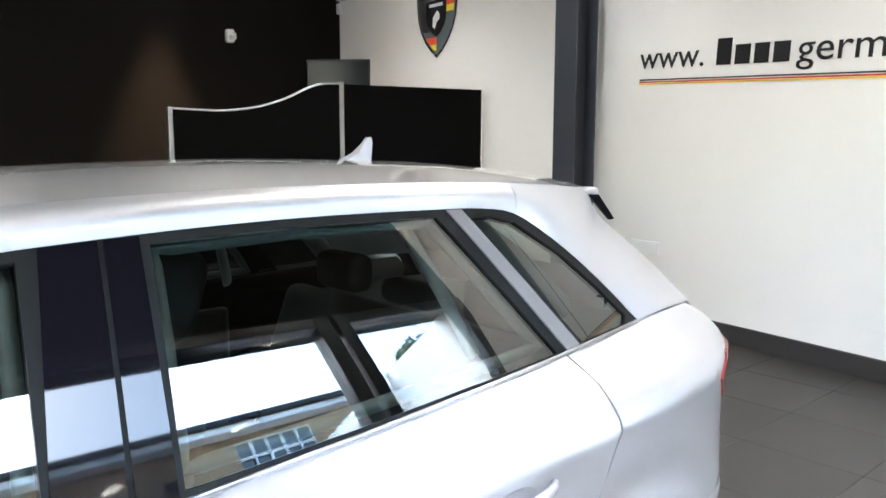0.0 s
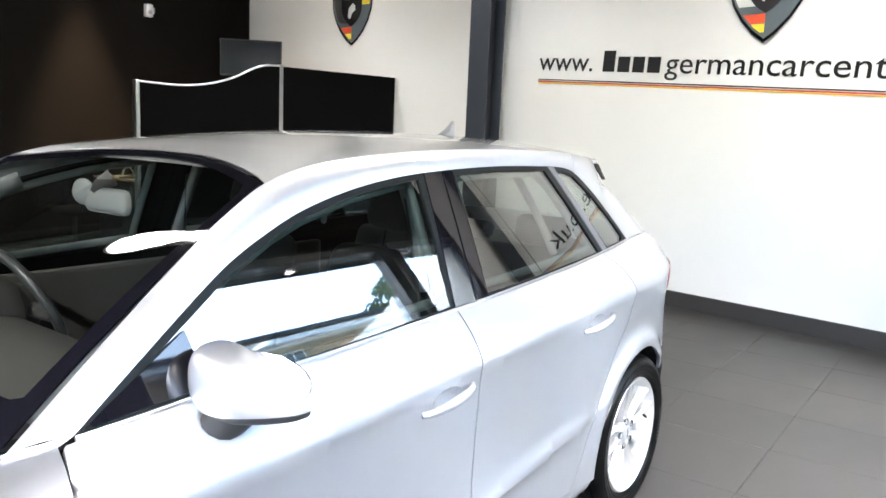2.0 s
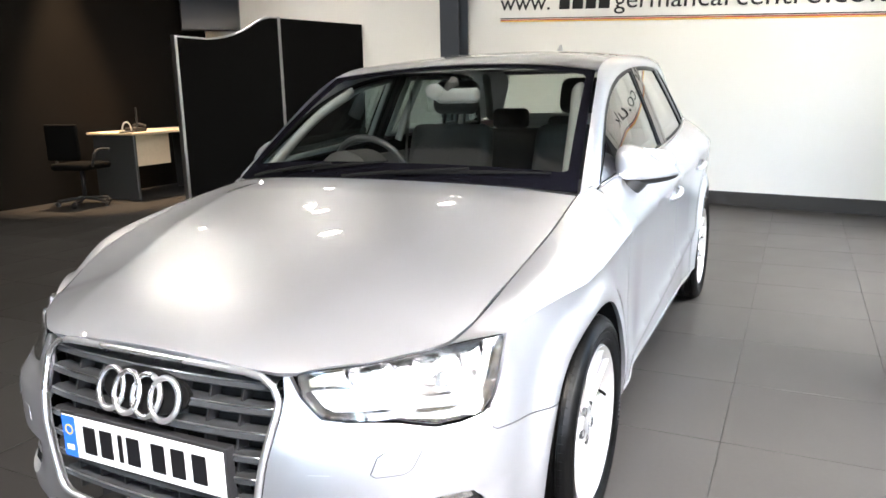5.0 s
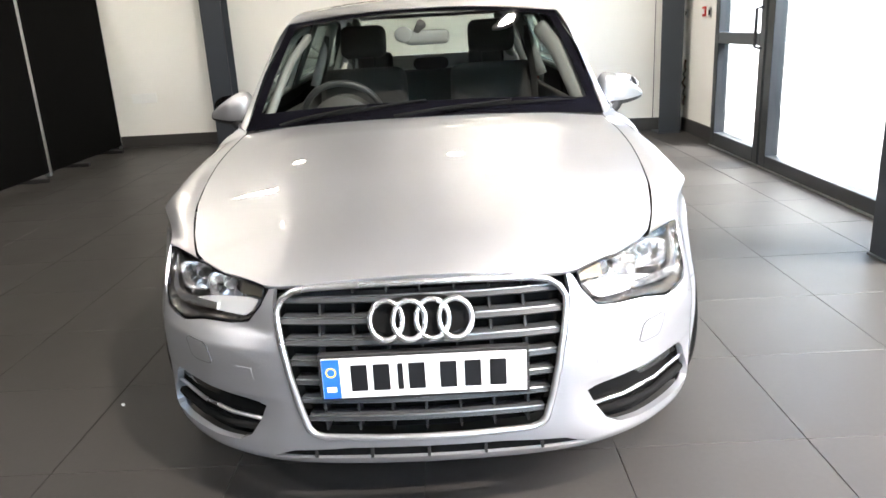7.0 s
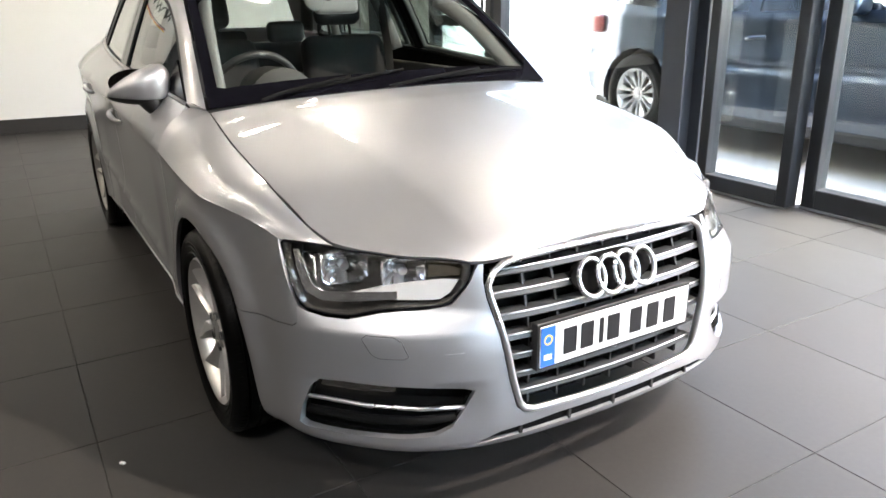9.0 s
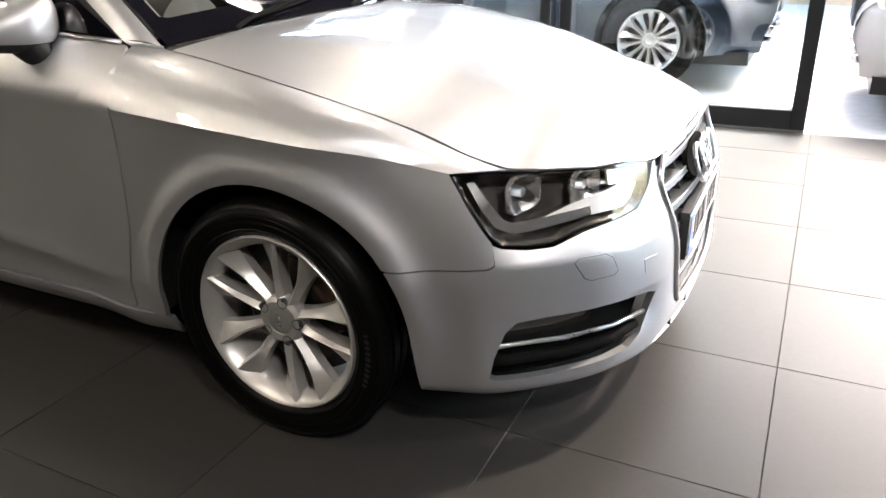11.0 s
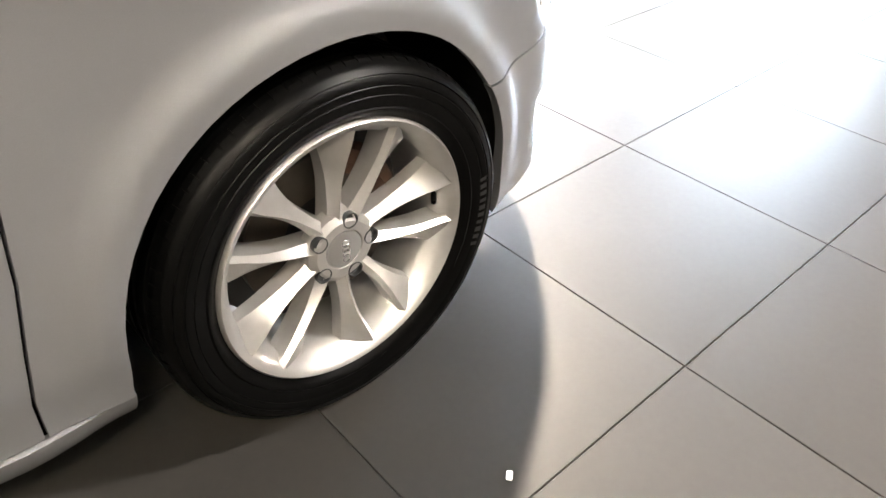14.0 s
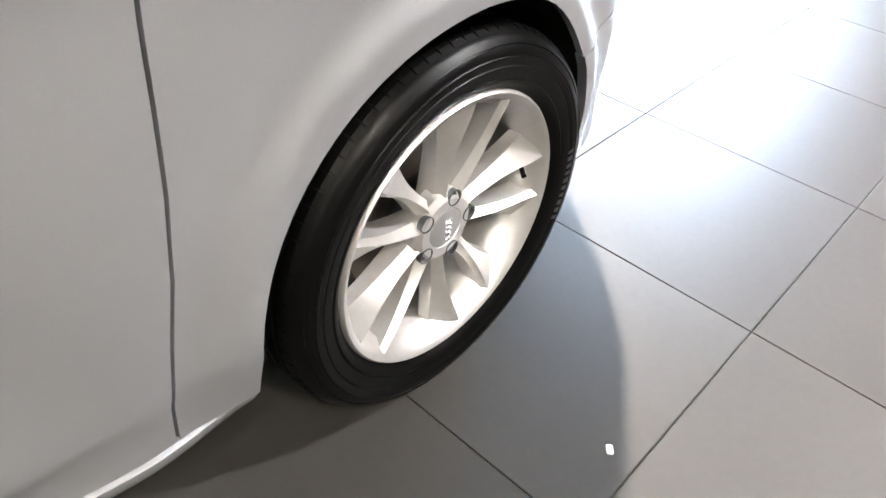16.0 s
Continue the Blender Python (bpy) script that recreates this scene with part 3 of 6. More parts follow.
def skin(s, z, deeper=0.0):
    """The lower body: place along its plan line (below 0: the right side) and height."""
    x, y, nx, ny = plan(s)
    w = smoothstep(1.42, 1.74, x)
    d = (1 - w) * side_in(x, z) if w < 1 else 0.0
    if w:
        k = smoothstep(1.82, 1.94, x)
        m = smoothstep(0.36, 0.50, abs(y))
        brow = 0.016 * m * smoothstep(0.402, 0.386, z) * smoothstep(0.25, 0.34, z) * smoothstep(1.80, 1.92, x)
        d += w * ((1 - k) * wing_in(z) + k * (m * nose_in(z) + (1 - m) * nose_mid(z))) + brow
    for cx in (WB, -WB):
        r = math.hypot(x - cx, z - HUB)
        if r < 0.6:
            d -= smoothstep(0.26, 0.42, z) * 0.011 * math.exp(-(((r - 0.385) / 0.035) ** 2)) - 0.006 * math.exp(-(((r - 0.46) / 0.05) ** 2))
    fall = crease_z(x) - z
    if fall > 0 and -1.4 < x < 1.8:
        d += 0.008 * (1 - math.exp(-fall / 0.03)) * math.exp(-fall / 0.15) * smoothstep(-1.4, -1.0, x) * smoothstep(1.80, 1.72, x)
    d += deeper
    return (x - nx * d, y - ny * d, z)


def sided(side):
    """The lower body by x instead of by its plan line, on the left (1) or the right (-1)."""
    return lambda x, z: skin(side * s_of_x(x), z)


hood_mid = curve_of([(0.9, 0.985), (1.046, 0.973), (1.3, 0.94), (1.6, 0.885), (1.85, 0.815), (2.0, 0.762), (2.09, 0.722), (2.127, 0.702), (2.15, 0.685)])
hood_drop = curve_of([(0.9, 0.046), (0.93, 0.048), (1.3, 0.066), (1.6, 0.084), (1.83, 0.112), (1.9, 0.095), (2.0, 0.064), (2.09, 0.042), (2.15, 0.04)])


def fold_y(x):
    """The crisp fold that runs along each half of the bonnet."""
    return 0.50 - 0.145 * smoothstep(1.0, 2.15, x)


def hood_at(x, y):
    q = abs(y) / hood_y(x)
    u = min(max((abs(y) - fold_y(x)) / 0.2, 0), 1)
    ridge = 0.016 * (1 - u) ** 2 * smoothstep(2.14, 1.9, x) * smoothstep(1.0, 1.25, x)
    return (x, y, hood_mid(x) - hood_drop(x) * (q**2.4 if q < 1 else 1 + 2.4 * (q - 1)) + ridge - 0.010 * smoothstep(2.14, 1.9, x) * smoothstep(1.0, 1.2, x) * (1 - min(q, 1)))


def arch_line(cx, x_from, x_to, r=ARCH, n=26):
    """Points of a wheel opening, over the top from x_from to x_to (heights above the sill)."""
    a0, a1 = math.acos(max(-1, min(1, (x_from - cx) / r))), math.acos(max(-1, min(1, (x_to - cx) / r)))
    return [(cx + r * math.cos(a0 + (a1 - a0) * i / n), HUB + r * math.sin(a0 + (a1 - a0) * i / n)) for i in range(n + 1)]


def belt(x0, x1, n=12):
    return [(x0 + (x1 - x0) * i / n, belt_z(x0 + (x1 - x0) * i / n)) for i in range(n + 1)]


hatchback = empty("hatchback_car")
tagged(hatchback, "silver metallic five-door hatchback parked on the showroom tiles", "car")
CABIN = Vector((-0.2, 0, 0.55))

DOOR_FRONT = [(0.836, 0.262), (0.838, 0.33), (0.853, 0.41), (0.872, 0.50), (0.884, 0.60), (0.890, 0.70), (0.894, 0.80), (0.90, 0.83), (0.88, 0.90), (0.865, 0.945)]
DOOR_MID = [(-0.16, 1.006), (-0.165, 0.76), (-0.158, 0.5), (-0.15, 0.268)]
DOOR_REAR = [(-1.19, 1.05), (-1.205, 1.0), (-1.195, 0.92), (-1.14, 0.80), (-1.03, 0.67), (-0.94, 0.56), (-0.90, 0.47), (-0.865, 0.38), (-0.82, 0.31), (-0.78, 0.27)]
for side in (1, -1):
    f = sided(side)
    hand = {"flip": CABIN}
    # front wing
    crest = [(0.90 + (1.762 - 0.90) * i / 30, crease_z(0.90 + (1.762 - 0.90) * i / 30)) for i in range(31)]
    wing = [(x + 0.0042, z) for x, z in DOOR_FRONT[:7]] + crest + [(1.80, 0.655), (1.838, 0.595), (1.852, 0.575), (1.856, 0.53), (1.845, 0.522), (1.66, 0.512)]
    wing += arch_line(WB, WB + math.sqrt(ARCH**2 - (0.512 - HUB) ** 2), WB - 0.367) + [(0.95, 0.262)]

    def under_crease(x, z, f=f):
        zc = crease_z(min(x, 1.762)) - 0.003
        if z <= zc or x > 1.762:
            return f(x, z)
        p, q = Vector(f(x, zc)), Vector(f(x, zc - 0.003))
        return p + (p - q) * (z - zc) / 0.003

    front_wing = panel("front_wing", wing, under_crease, "paint", hatchback, 0.02, 0.0, flip=CABIN)
    low_line, top_line = [], []
    for i in range(41):
        t = i / 40
        p = Vector(f(0.902 + (1.764 - 0.902) * t, crease_z(0.902 + (1.764 - 0.902) * t)))
        x = 0.868 + (1.893 - 0.868) * t
        q = Vector(hood_at(max(x, 0.93), side * (hood_y(max(x, 0.93)) + 0.003)))
        if x < 0.93:
            q = Vector((x, side * (0.704 + (0.93 - x) * 0.6), belt_z(x)))
        low_line.append(p)
        top_line.append(q)
    loft("wing_top", low_line, top_line, "paint", front_wing, lambda t: 0.023 - 0.019 * smoothstep(0.65, 1.0, t), 12, out=Vector((1.3, side * 0.6, 0.5)))
    foot_a = [(0.866, side * 0.7475, 0.9440), (0.898, side * 0.7300, 0.9400), (0.936, side * 0.708, 0.9345)]
    foot_b = [(0.843, side * 0.7545, 0.9610), (0.888, side * 0.7345, 0.9520), (0.939, side * 0.711, 0.9425)]
    loft("wing_corner", foot_a, foot_b, "paint", front_wing, 0.002, 4, out=Vector((0.7, 0, 0.6)))
    # doors
    folds = [[(0.9 - 0.024 * i, crease_z(0.9 - 0.024 * i)) for i in range(116)], [(0.86 - 0.024 * i, 0.355 + (0.8 - 0.86 + 0.024 * i) * 0.097) for i in range(70)]]
    scoop = [[(cx + 0.062 * math.cos(t), cz + 0.03 * math.sin(t)) for t in (2 * math.pi * k / 20 for k in range(20))] for cx, cz in ((-0.02, 0.818), (-0.885, 0.858))]
    fd = DOOR_FRONT[::-1] + [(0.4, 0.265), (0.0, 0.266)] + [(x + 0.002, z) for x, z in DOOR_MID[::-1]] + belt(-0.15, 0.86)
    front = panel("front_door", fd, f, "paint", hatchback, 0.026, 0.0008, holes=[scoop[0]], flip=CABIN, lines=folds)
    rd = [(x - 0.002, z) for x, z in DOOR_MID] + [(-0.45, 0.268)] + DOOR_REAR[::-1] + belt(-1.19, -0.165)
    rear = panel("rear_door", rd, f, "paint", hatchback, 0.026, 0.0008, holes=[scoop[1]], flip=CABIN, lines=folds)
    for dr, (cx, cz) in ((front, (-0.02, 0.818)), (rear, (-0.885, 0.858))):
        bowl = [(cx + 0.062 * math.cos(t), cz + 0.03 * math.sin(t)) for t in (2 * math.pi * k / 20 for k in range(20))]

        def cup(x, z, cx=cx, cz=cz):
            r = min(1.0, math.hypot((x - cx) / 0.062, (z - cz) / 0.03))
            p = Vector(f(x, z))
            p.y -= side * 0.022 * (1 - r * r)
            return p

        panel("handle_recess", bowl, cup, "paint", dr, 0.012, 0, thick=0, flip=Vector((cx, 0, cz)))
        bm = bmesh.new()
        ends = []
        for k in range(13):
            t = k / 12
            x = cx + 0.105 - 0.21 * t
            p = Vector(f(x, cz + 0.012 * (0.5 - t) * -2))
            lift = 0.004 + 0.024 * math.sin(math.pi * min(max((t - 0.02) / 0.96, 0), 1)) ** 0.45
            ends.append((p.x, p.y + side * lift, cz + 0.026 * (t - 0.5)))
        tube(bm, ends, [0.006 + 0.007 * math.sin(math.pi * (0.08 + 0.84 * k / 12)) for k in range(13)], 10, flat=1.0)
        part("door_handle", bm, "paint", dr, "body-coloured grab handle", smooth=True)
    # rear quarter below the windows
    rq = [(x - 0.003, z) for x, z in DOOR_REAR] + [(-0.90, 0.262), (-0.955, 0.262)] + arch_line(-WB, -WB + 0.361, -WB - 0.30) + [(-1.66, 0.55), (-1.88, 0.60), (-1.88, 0.80), (-1.80, 0.832), (-1.737, 0.90), (-1.80, 0.958), (-1.88, 0.963), (-1.89, 1.0), (-1.87, 1.05)] + belt(-1.84, -1.195)
    panel("rear_quarter_panel", rq, f, "paint", hatchback, 0.026, 0.0015, flip=CABIN, lines=folds[:1])
    lamp = [(-1.737, 0.90), (-1.80, 0.832), (-1.98, 0.82), (-1.97, 0.965), (-1.80, 0.958)]
    panel("tail_lamp", lamp, lambda x, z: skin(side * s_of_x(x), z), "red_lens", hatchback, 0.03, 0.003, lift=0.006, label="red tail lamp", flip=CABIN)
    # sill
    sill = [(0.955, 0.19), (-0.955, 0.20), (-0.955, 0.258), (0.0, 0.262), (0.955, 0.254)]
    panel("sill", sill, lambda x, z: skin(side * s_of_x(x), z, -0.004 + 0.014 * smoothstep(0.85, 0.95, abs(x))), "paint", hatchback, 0.03, 0.0, flip=CABIN)
    # wheel arch liners
    for cx in (WB, -WB):
        bm = bmesh.new()
        ring = []
        for k in range(25):
            t = math.radians(-6 + 192 * k / 24)
            yb = min(0.872, skin(s_of_x(cx + (ARCH + 0.006) * math.cos(t)), max(0.3, HUB + ARCH * math.sin(t)))[1] - 0.012)
            ring.append([bm.verts.new((cx + r * math.cos(t), side * y, HUB + r * math.sin(t))) for r, y in ((ARCH + 0.006, yb), (ARCH + 0.01, 0.70), (ARCH + 0.01, 0.5), (0.05, 0.5))])
        for k in range(24):
            for j in range(3):
                bm.faces.new((ring[k][j], ring[k + 1][j], ring[k + 1][j + 1], ring[k][j + 1]))
        part("wheel_arch_liner", bm, "liner", hatchback)

# front bumper, one sheet right across the nose
LAMP_LOW = [(1.838, 0.588), (1.895, 0.566), (1.93, 0.568), (1.955, 0.580), (1.975, 0.582)]


def nose(points, side=1):
    """(x or y, z) points of the nose to (plan line, z): a first value above 0.9 is an x."""
    return [(side * (s_of_x(a) if a > 0.9 else s_of_y(a)), z) for a, z in points]


half = nose([(1.668, 0.510), (1.845, 0.520), (1.856, 0.528), (1.852, 0.572), (1.872, 0.562), (1.92, 0.553), (0.69, 0.553), (0.63, 0.570), (0.585, 0.575), (0.53, 0.578), (0.475, 0.586), (0.43, 0.635), (0.404, 0.679), (0.387, 0.680), (0.392, 0.64), (0.388, 0.60), (0.362, 0.50), (0.338, 0.38), (0.318, 0.305), (0.30, 0.288), (0.27, 0.280), (0.10, 0.277)])
arch_front = [(s_of_x(x), z) for x, z in arch_line(WB, WB + 0.3595, WB + math.sqrt(ARCH**2 - (0.508 - HUB) ** 2), n=10)]
low = nose([(1.695, 0.205), (1.76, 0.198), (1.85, 0.195), (1.95, 0.194), (0.60, 0.194), (0.5, 0.194), (0.35, 0.194), (0.15, 0.194)])
outline = low[::-1] + arch_front + half
outline += [(-s, z) for s, z in outline[::-1]]
FOG = [(0.425, 0.368), (0.45, 0.375), (0.58, 0.384), (0.70, 0.386), (1.90, 0.382), (1.878, 0.36), (1.855, 0.30), (1.845, 0.25), (1.86, 0.242), (0.69, 0.243), (0.58, 0.246), (0.52, 0.252), (0.48, 0.275), (0.45, 0.32)]
fogs = [nose(FOG), nose(FOG, -1)]
slot = [(s_of_y(y), z) for y, z in ((-0.43, 0.217), (-0.2, 0.222), (0.0, 0.223), (0.2, 0.222), (0.43, 0.217), (0.36, 0.243), (0.2, 0.256), (0.0, 0.257), (-0.2, 0.256), (-0.36, 0.243))]
bumper = panel("front_bumper", outline, skin, "paint", hatchback, 0.016, 0.001, holes=[*fogs, slot], thick=0.02, flip=CABIN)
for side in (1, -1):
    washer = nose([(0.652, 0.523), (0.60, 0.522), (0.585, 0.512), (0.572, 0.476), (0.58, 0.468), (0.63, 0.468), (0.642, 0.476), (0.66, 0.515)], side)
    groove = [Vector(skin(s, z, -0.0002)) for s, z in resample(washer, 0.01)]
    part("cover_joint", tube(bmesh.new(), groove, 0.0016, 6, closed=True), "grey_plastic", bumper)
    panel("washer_cover", washer, skin, "paint", bumper, 0.012, 0.0, thick=0.004, lift=0.0015, flip=CABIN)
    tow = nose([(0.495, 0.478), (0.452, 0.478), (0.446, 0.442), (0.488, 0.442)], side)
    panel("towing_eye_cover", tow, skin, "paint", bumper, 0.012, 0.0, thick=0.003, lift=0.001, flip=CABIN)
    fog_back = nose(FOG, side)
    panel("air_intake", fog_back, lambda s, z: skin(s, z, 0.045), "liner", bumper, 0.03, -0.006, thick=0, flip=CABIN)
    vane = [skin(s, z, 0.012) for s, z in nose([(0.445, 0.318), (0.55, 0.316), (0.66, 0.318), (0.75, 0.322), (1.862, 0.322)], side)]
    part("intake_blade", tube(bmesh.new(), vane, 0.0055, 8), "bright_trim", bumper, "bright blade across the intake", smooth=True)
    vane = [skin(s, z, 0.02) for s, z in nose([(0.47, 0.29), (0.56, 0.282), (0.66, 0.28), (0.76, 0.282), (1.858, 0.284)], side)]
    part("intake_slat", tube(bmesh.new(), vane, 0.012, 8), "liner", bumper, smooth=True)
    fogl = nose([(1.885, 0.366), (1.90, 0.372), (0.70, 0.376), (0.62, 0.375), (0.60, 0.365), (0.61, 0.345), (0.68, 0.338), (0.75, 0.338), (1.875, 0.34)], side)
    panel("fog_lamp", fogl, lambda s, z: skin(s, z, 0.02), "lens", bumper, 0.02, 0.002, thick=0.0, label="clear fog lamp", flip=CABIN)
    panel("fog_lamp_bowl", fogl, lambda s, z: skin(s, z, 0.035), "lamp_body", bumper, 0.012, 0.006, thick=0.0, flip=CABIN)
panel("slot_backing", slot, lambda s, z: skin(s, z, 0.010), "liner", bumper, 0.04, 0.0, thick=0, flip=CABIN)
for y in (-0.3, -0.15, 0.0, 0.15, 0.3):
    p = skin(s_of_y(y), 0.24, 0.012)
    part("slot_rib", boxed(p[0] - 0.010, p[0] + 0.008, y - 0.004, y + 0.004, 0.220, 0.256), "plastic", bumper)

# grille: chrome surround, backing, bars, rings, number plate
grille = empty("grille")
grille.parent = hatchback
GR = [(0.0, 0.690), (0.15, 0.688), (0.29, 0.682), (0.335, 0.674), (0.365, 0.655), (0.380, 0.628), (0.377, 0.60), (0.352, 0.50), (0.328, 0.38), (0.310, 0.315), (0.296, 0.298), (0.27, 0.290), (0.10, 0.286)]
gr_loop = [(s_of_y(y), z) for y, z in GR] + [(-s_of_y(y), z) for y, z in GR[::-1] if y > 0]
ring = [Vector(skin(s, z, 0.0)) for s, z in resample(gr_loop, 0.02)]
bm = bmesh.new()
tube(bm, ring, 0.0085, 10, closed=True)
part("grille_surround", bm, "bright_trim", grille, "bright silver grille surround", smooth=True)
panel("grille_backing", gr_loop, lambda s, z: skin(s, z, 0.075), "liner", grille, 0.05, -0.01, thick=0, flip=CABIN)


def grille_half(z):
    """Half the width of the grille's opening at a height."""
    return float(np.interp(-z, [-0.69, -0.674, -0.655, -0.628, -0.60, -0.50, -0.38, -0.315, -0.29], [0.30, 0.335, 0.365, 0.38, 0.377, 0.352, 0.328, 0.31, 0.28]))


for k in range(7):
    z = 0.646 - 0.0522 * k
    hw = grille_half(z) - 0.004
    bm = bmesh.new()
    rows = []
    for i in range(33):
        y = -hw + 2 * hw * i / 32
        s = s_of_y(y)
        rows.append([bm.verts.new(skin(s, z + dz, d)) for dz, d in ((0.010, 0.055), (0.0125, 0.026), (0.008, 0.016), (-0.004, 0.013), (-0.010, 0.022), (-0.0115, 0.055))])
    for i in range(32):
        for j in range(5):
            bm.faces.new((rows[i][j], rows[i + 1][j], rows[i + 1][j + 1], rows[i][j + 1]))
    bar = part("grille_bar", bm, "grey_plastic", grille, smooth=35)
    edge = [skin(s_of_y(-hw + 2 * hw * i / 24), z + 0.009, 0.015) for i in range(25)]
    part("bar_edge", tube(bmesh.new(), edge, 0.0022, 6), "satin", bar, smooth=True)
for y in (-0.27, -0.18, -0.09, 0.0, 0.09, 0.18, 0.27):
    bm = bmesh.new()
    col = []
    for k in range(20):
        z = 0.684 - 0.392 * k / 19
        if grille_half(z) < abs(y) + 0.008:
            continue
        s = s_of_y(y)
        a, b = Vector(skin(s, z, 0.03)), Vector(skin(s, z, 0.07))
        col.append([bm.verts.new(q) for q in (a + Vector((0, 0.003, 0)), a - Vector((0, 0.003, 0)), b - Vector((0, 0.003, 0)), b + Vector((0, 0.003, 0)))])
    for i in range(len(col) - 1):
        for j in range(4):
            bm.faces.new((col[i][j], col[i][(j + 1) % 4], col[i + 1][(j + 1) % 4], col[i + 1][j]))
    part("grille_rib", bm, "plastic", grille)
for k in range(4):
    cy = (k - 1.5) * 0.0585
    bm = bmesh.new()
    pts = []
    for i in range(40):
        t = 2 * math.pi * i / 40
        y, z = cy + 0.0415 * math.cos(t), 0.604 + 0.0465 * math.sin(t)
        p = Vector(skin(s_of_y(y), z, -0.012))
        pts.append(p + Vector((0.003 * (k % 2), 0, 0)))
    tube(bm, pts, 0.0070, 8, closed=True)
    part("badge_ring", bm, "bright_trim", grille, "plain chrome ring", smooth=True)
badge = [(s_of_y(0.14 * math.cos(t)), 0.604 + 0.052 * math.sin(t)) for t in (2 * math.pi * i / 28 for i in range(28))]
panel("badge_backing", badge, lambda s, z: skin(s, z, 0.008), "liner", grille, 0.03, 0, flip=CABIN)
plate = empty("number_plate")
plate.parent = hatchback
px, pz = 2.169, 0.457


def on_plate(y0, y1, z0, z1, d0, d1):
    return boxed(px + d0, px + d1, y0, y1, pz + z0, pz + z1, 0.0015, 1)


part("plate_holder", on_plate(-0.268, 0.268, -0.064, 0.064, -0.02, 0.004), "plastic", plate)
part("plate_face", on_plate(-0.26, 0.26, -0.0555, 0.0555, 0.004, 0.0075), "plate", plate, "white number plate")
part("blue_band", on_plate(-0.2585, -0.214, -0.054, 0.054, 0.0075, 0.0085), "plate_blue", plate, "blue band")
part("band_mark", lathe(bmesh.new(), [(0.010, 0.0), (0.014, 0.0), (0.014, 0.0008), (0.010, 0.0008), (0.010, 0.0)], "x", 24, (px + 0.0085, -0.236, pz + 0.018)), "gold", plate)
part("band_mark", on_plate(-0.249, -0.224, -0.036, -0.022, 0.0085, 0.0092), "white", plate)
for k, y in enumerate((-0.165, -0.108, -0.060, -0.018, 0.062, 0.124, 0.188)):
    part("plate_bar", on_plate(y - (0.021 if k != 2 else 0.007), y + (0.021 if k != 2 else 0.007), -0.036, 0.036, 0.0075, 0.0086), "ink", plate)

# bonnet, and the line along which its front edge and the wing's end meet the lamps
edge = [(2.121, 0.0), (2.119, 0.15), (2.112, 0.28), (2.098, 0.36), (2.082, 0.405), (2.05, 0.45), (1.99, 0.53), (1.90, 0.61), (1.83, 0.652)]
LAMP_TOP = [hood_at(x, y) for x, y in spline(edge[4:-1], 4)]
end_a, end_b = Vector(hood_at(1.893, hood_y(1.893) + 0.004)), Vector(sided(1)(1.766, crease_z(1.766)))
LAMP_TOP += [tuple(end_a.lerp(end_b, k / 6) + Vector((0.001, 0.001, 0.004)) * math.sin(math.pi * k / 6)) for k in range(7)]
edge += [(x, hood_y(x)) for x in (1.75, 1.6, 1.45, 1.3, 1.15, 1.0, 0.94)] + [(0.955, 0.64), (0.99, 0.50), (1.02, 0.30), (1.035, 0.0)]
bonnet = edge + [(x, -y) for x, y in edge[::-1] if y > 0]
folds = [[(1.06 + 0.02 * i, k * fold_y(1.06 + 0.02 * i)) for i in range(52)] for k in (1, -1)]
panel("bonnet", bonnet, hood_at, "paint", hatchback, 0.022, 0.0008, flip=Vector((1.5, 0, 0)), lines=folds)


def lamp_top(s):
    """Where the lamp meets bonnet and wing, straight inwards from a place on the plan line."""
    x, y, nx, ny = plan(abs(s))
    best = None
    for a, b in zip(LAMP_TOP, LAMP_TOP[1:]):
        det = (b[0] - a[0]) * ny - (b[1] - a[1]) * nx
        if abs(det) < 1e-9:
            continue
        k = ((x - a[0]) * ny - (y - a[1]) * nx) / det
        if -0.02 <= k <= 1.02:
            p = Vector(a).lerp(Vector(b), k)
            if best is None or (p.x - x) ** 2 + (p.y - y) ** 2 < (best.x - x) ** 2 + (best.y - y) ** 2:
                best = p
    return best or Vector(LAMP_TOP[0] if y < 0.5 else LAMP_TOP[-1])


TOPS = {round(k * 0.005, 3): lamp_top(k * 0.005) for k in range(60, 240)}


def top_at(s):
    k = min(max(abs(s) / 0.005, 60), 238)
    i = int(k)
    return TOPS[round(i * 0.005, 3)].lerp(TOPS[round((i + 1) * 0.005, 3)], k - i)


def lens_at(s, z, deeper=0.0):
    """The leaning face of a headlamp: the body's skin below, bonnet's and wing's edge above."""
    q = top_at(s)
    w = max(0.0, min(1.1, (z - 0.585) / max(q.z - 0.0015 - 0.585, 0.03))) ** 1.4
    a, t, n = Vector(skin(abs(s), z)), Vector(skin(abs(s), q.z - 0.0015)), plan(abs(s))
    p = a + Vector((q.x - t.x, q.y - t.y, 0)) * w
    p -= Vector((n[2], n[3], 0.25)) * deeper
    return (p.x, p.y * (1 if s >= 0 else -1), p.z)


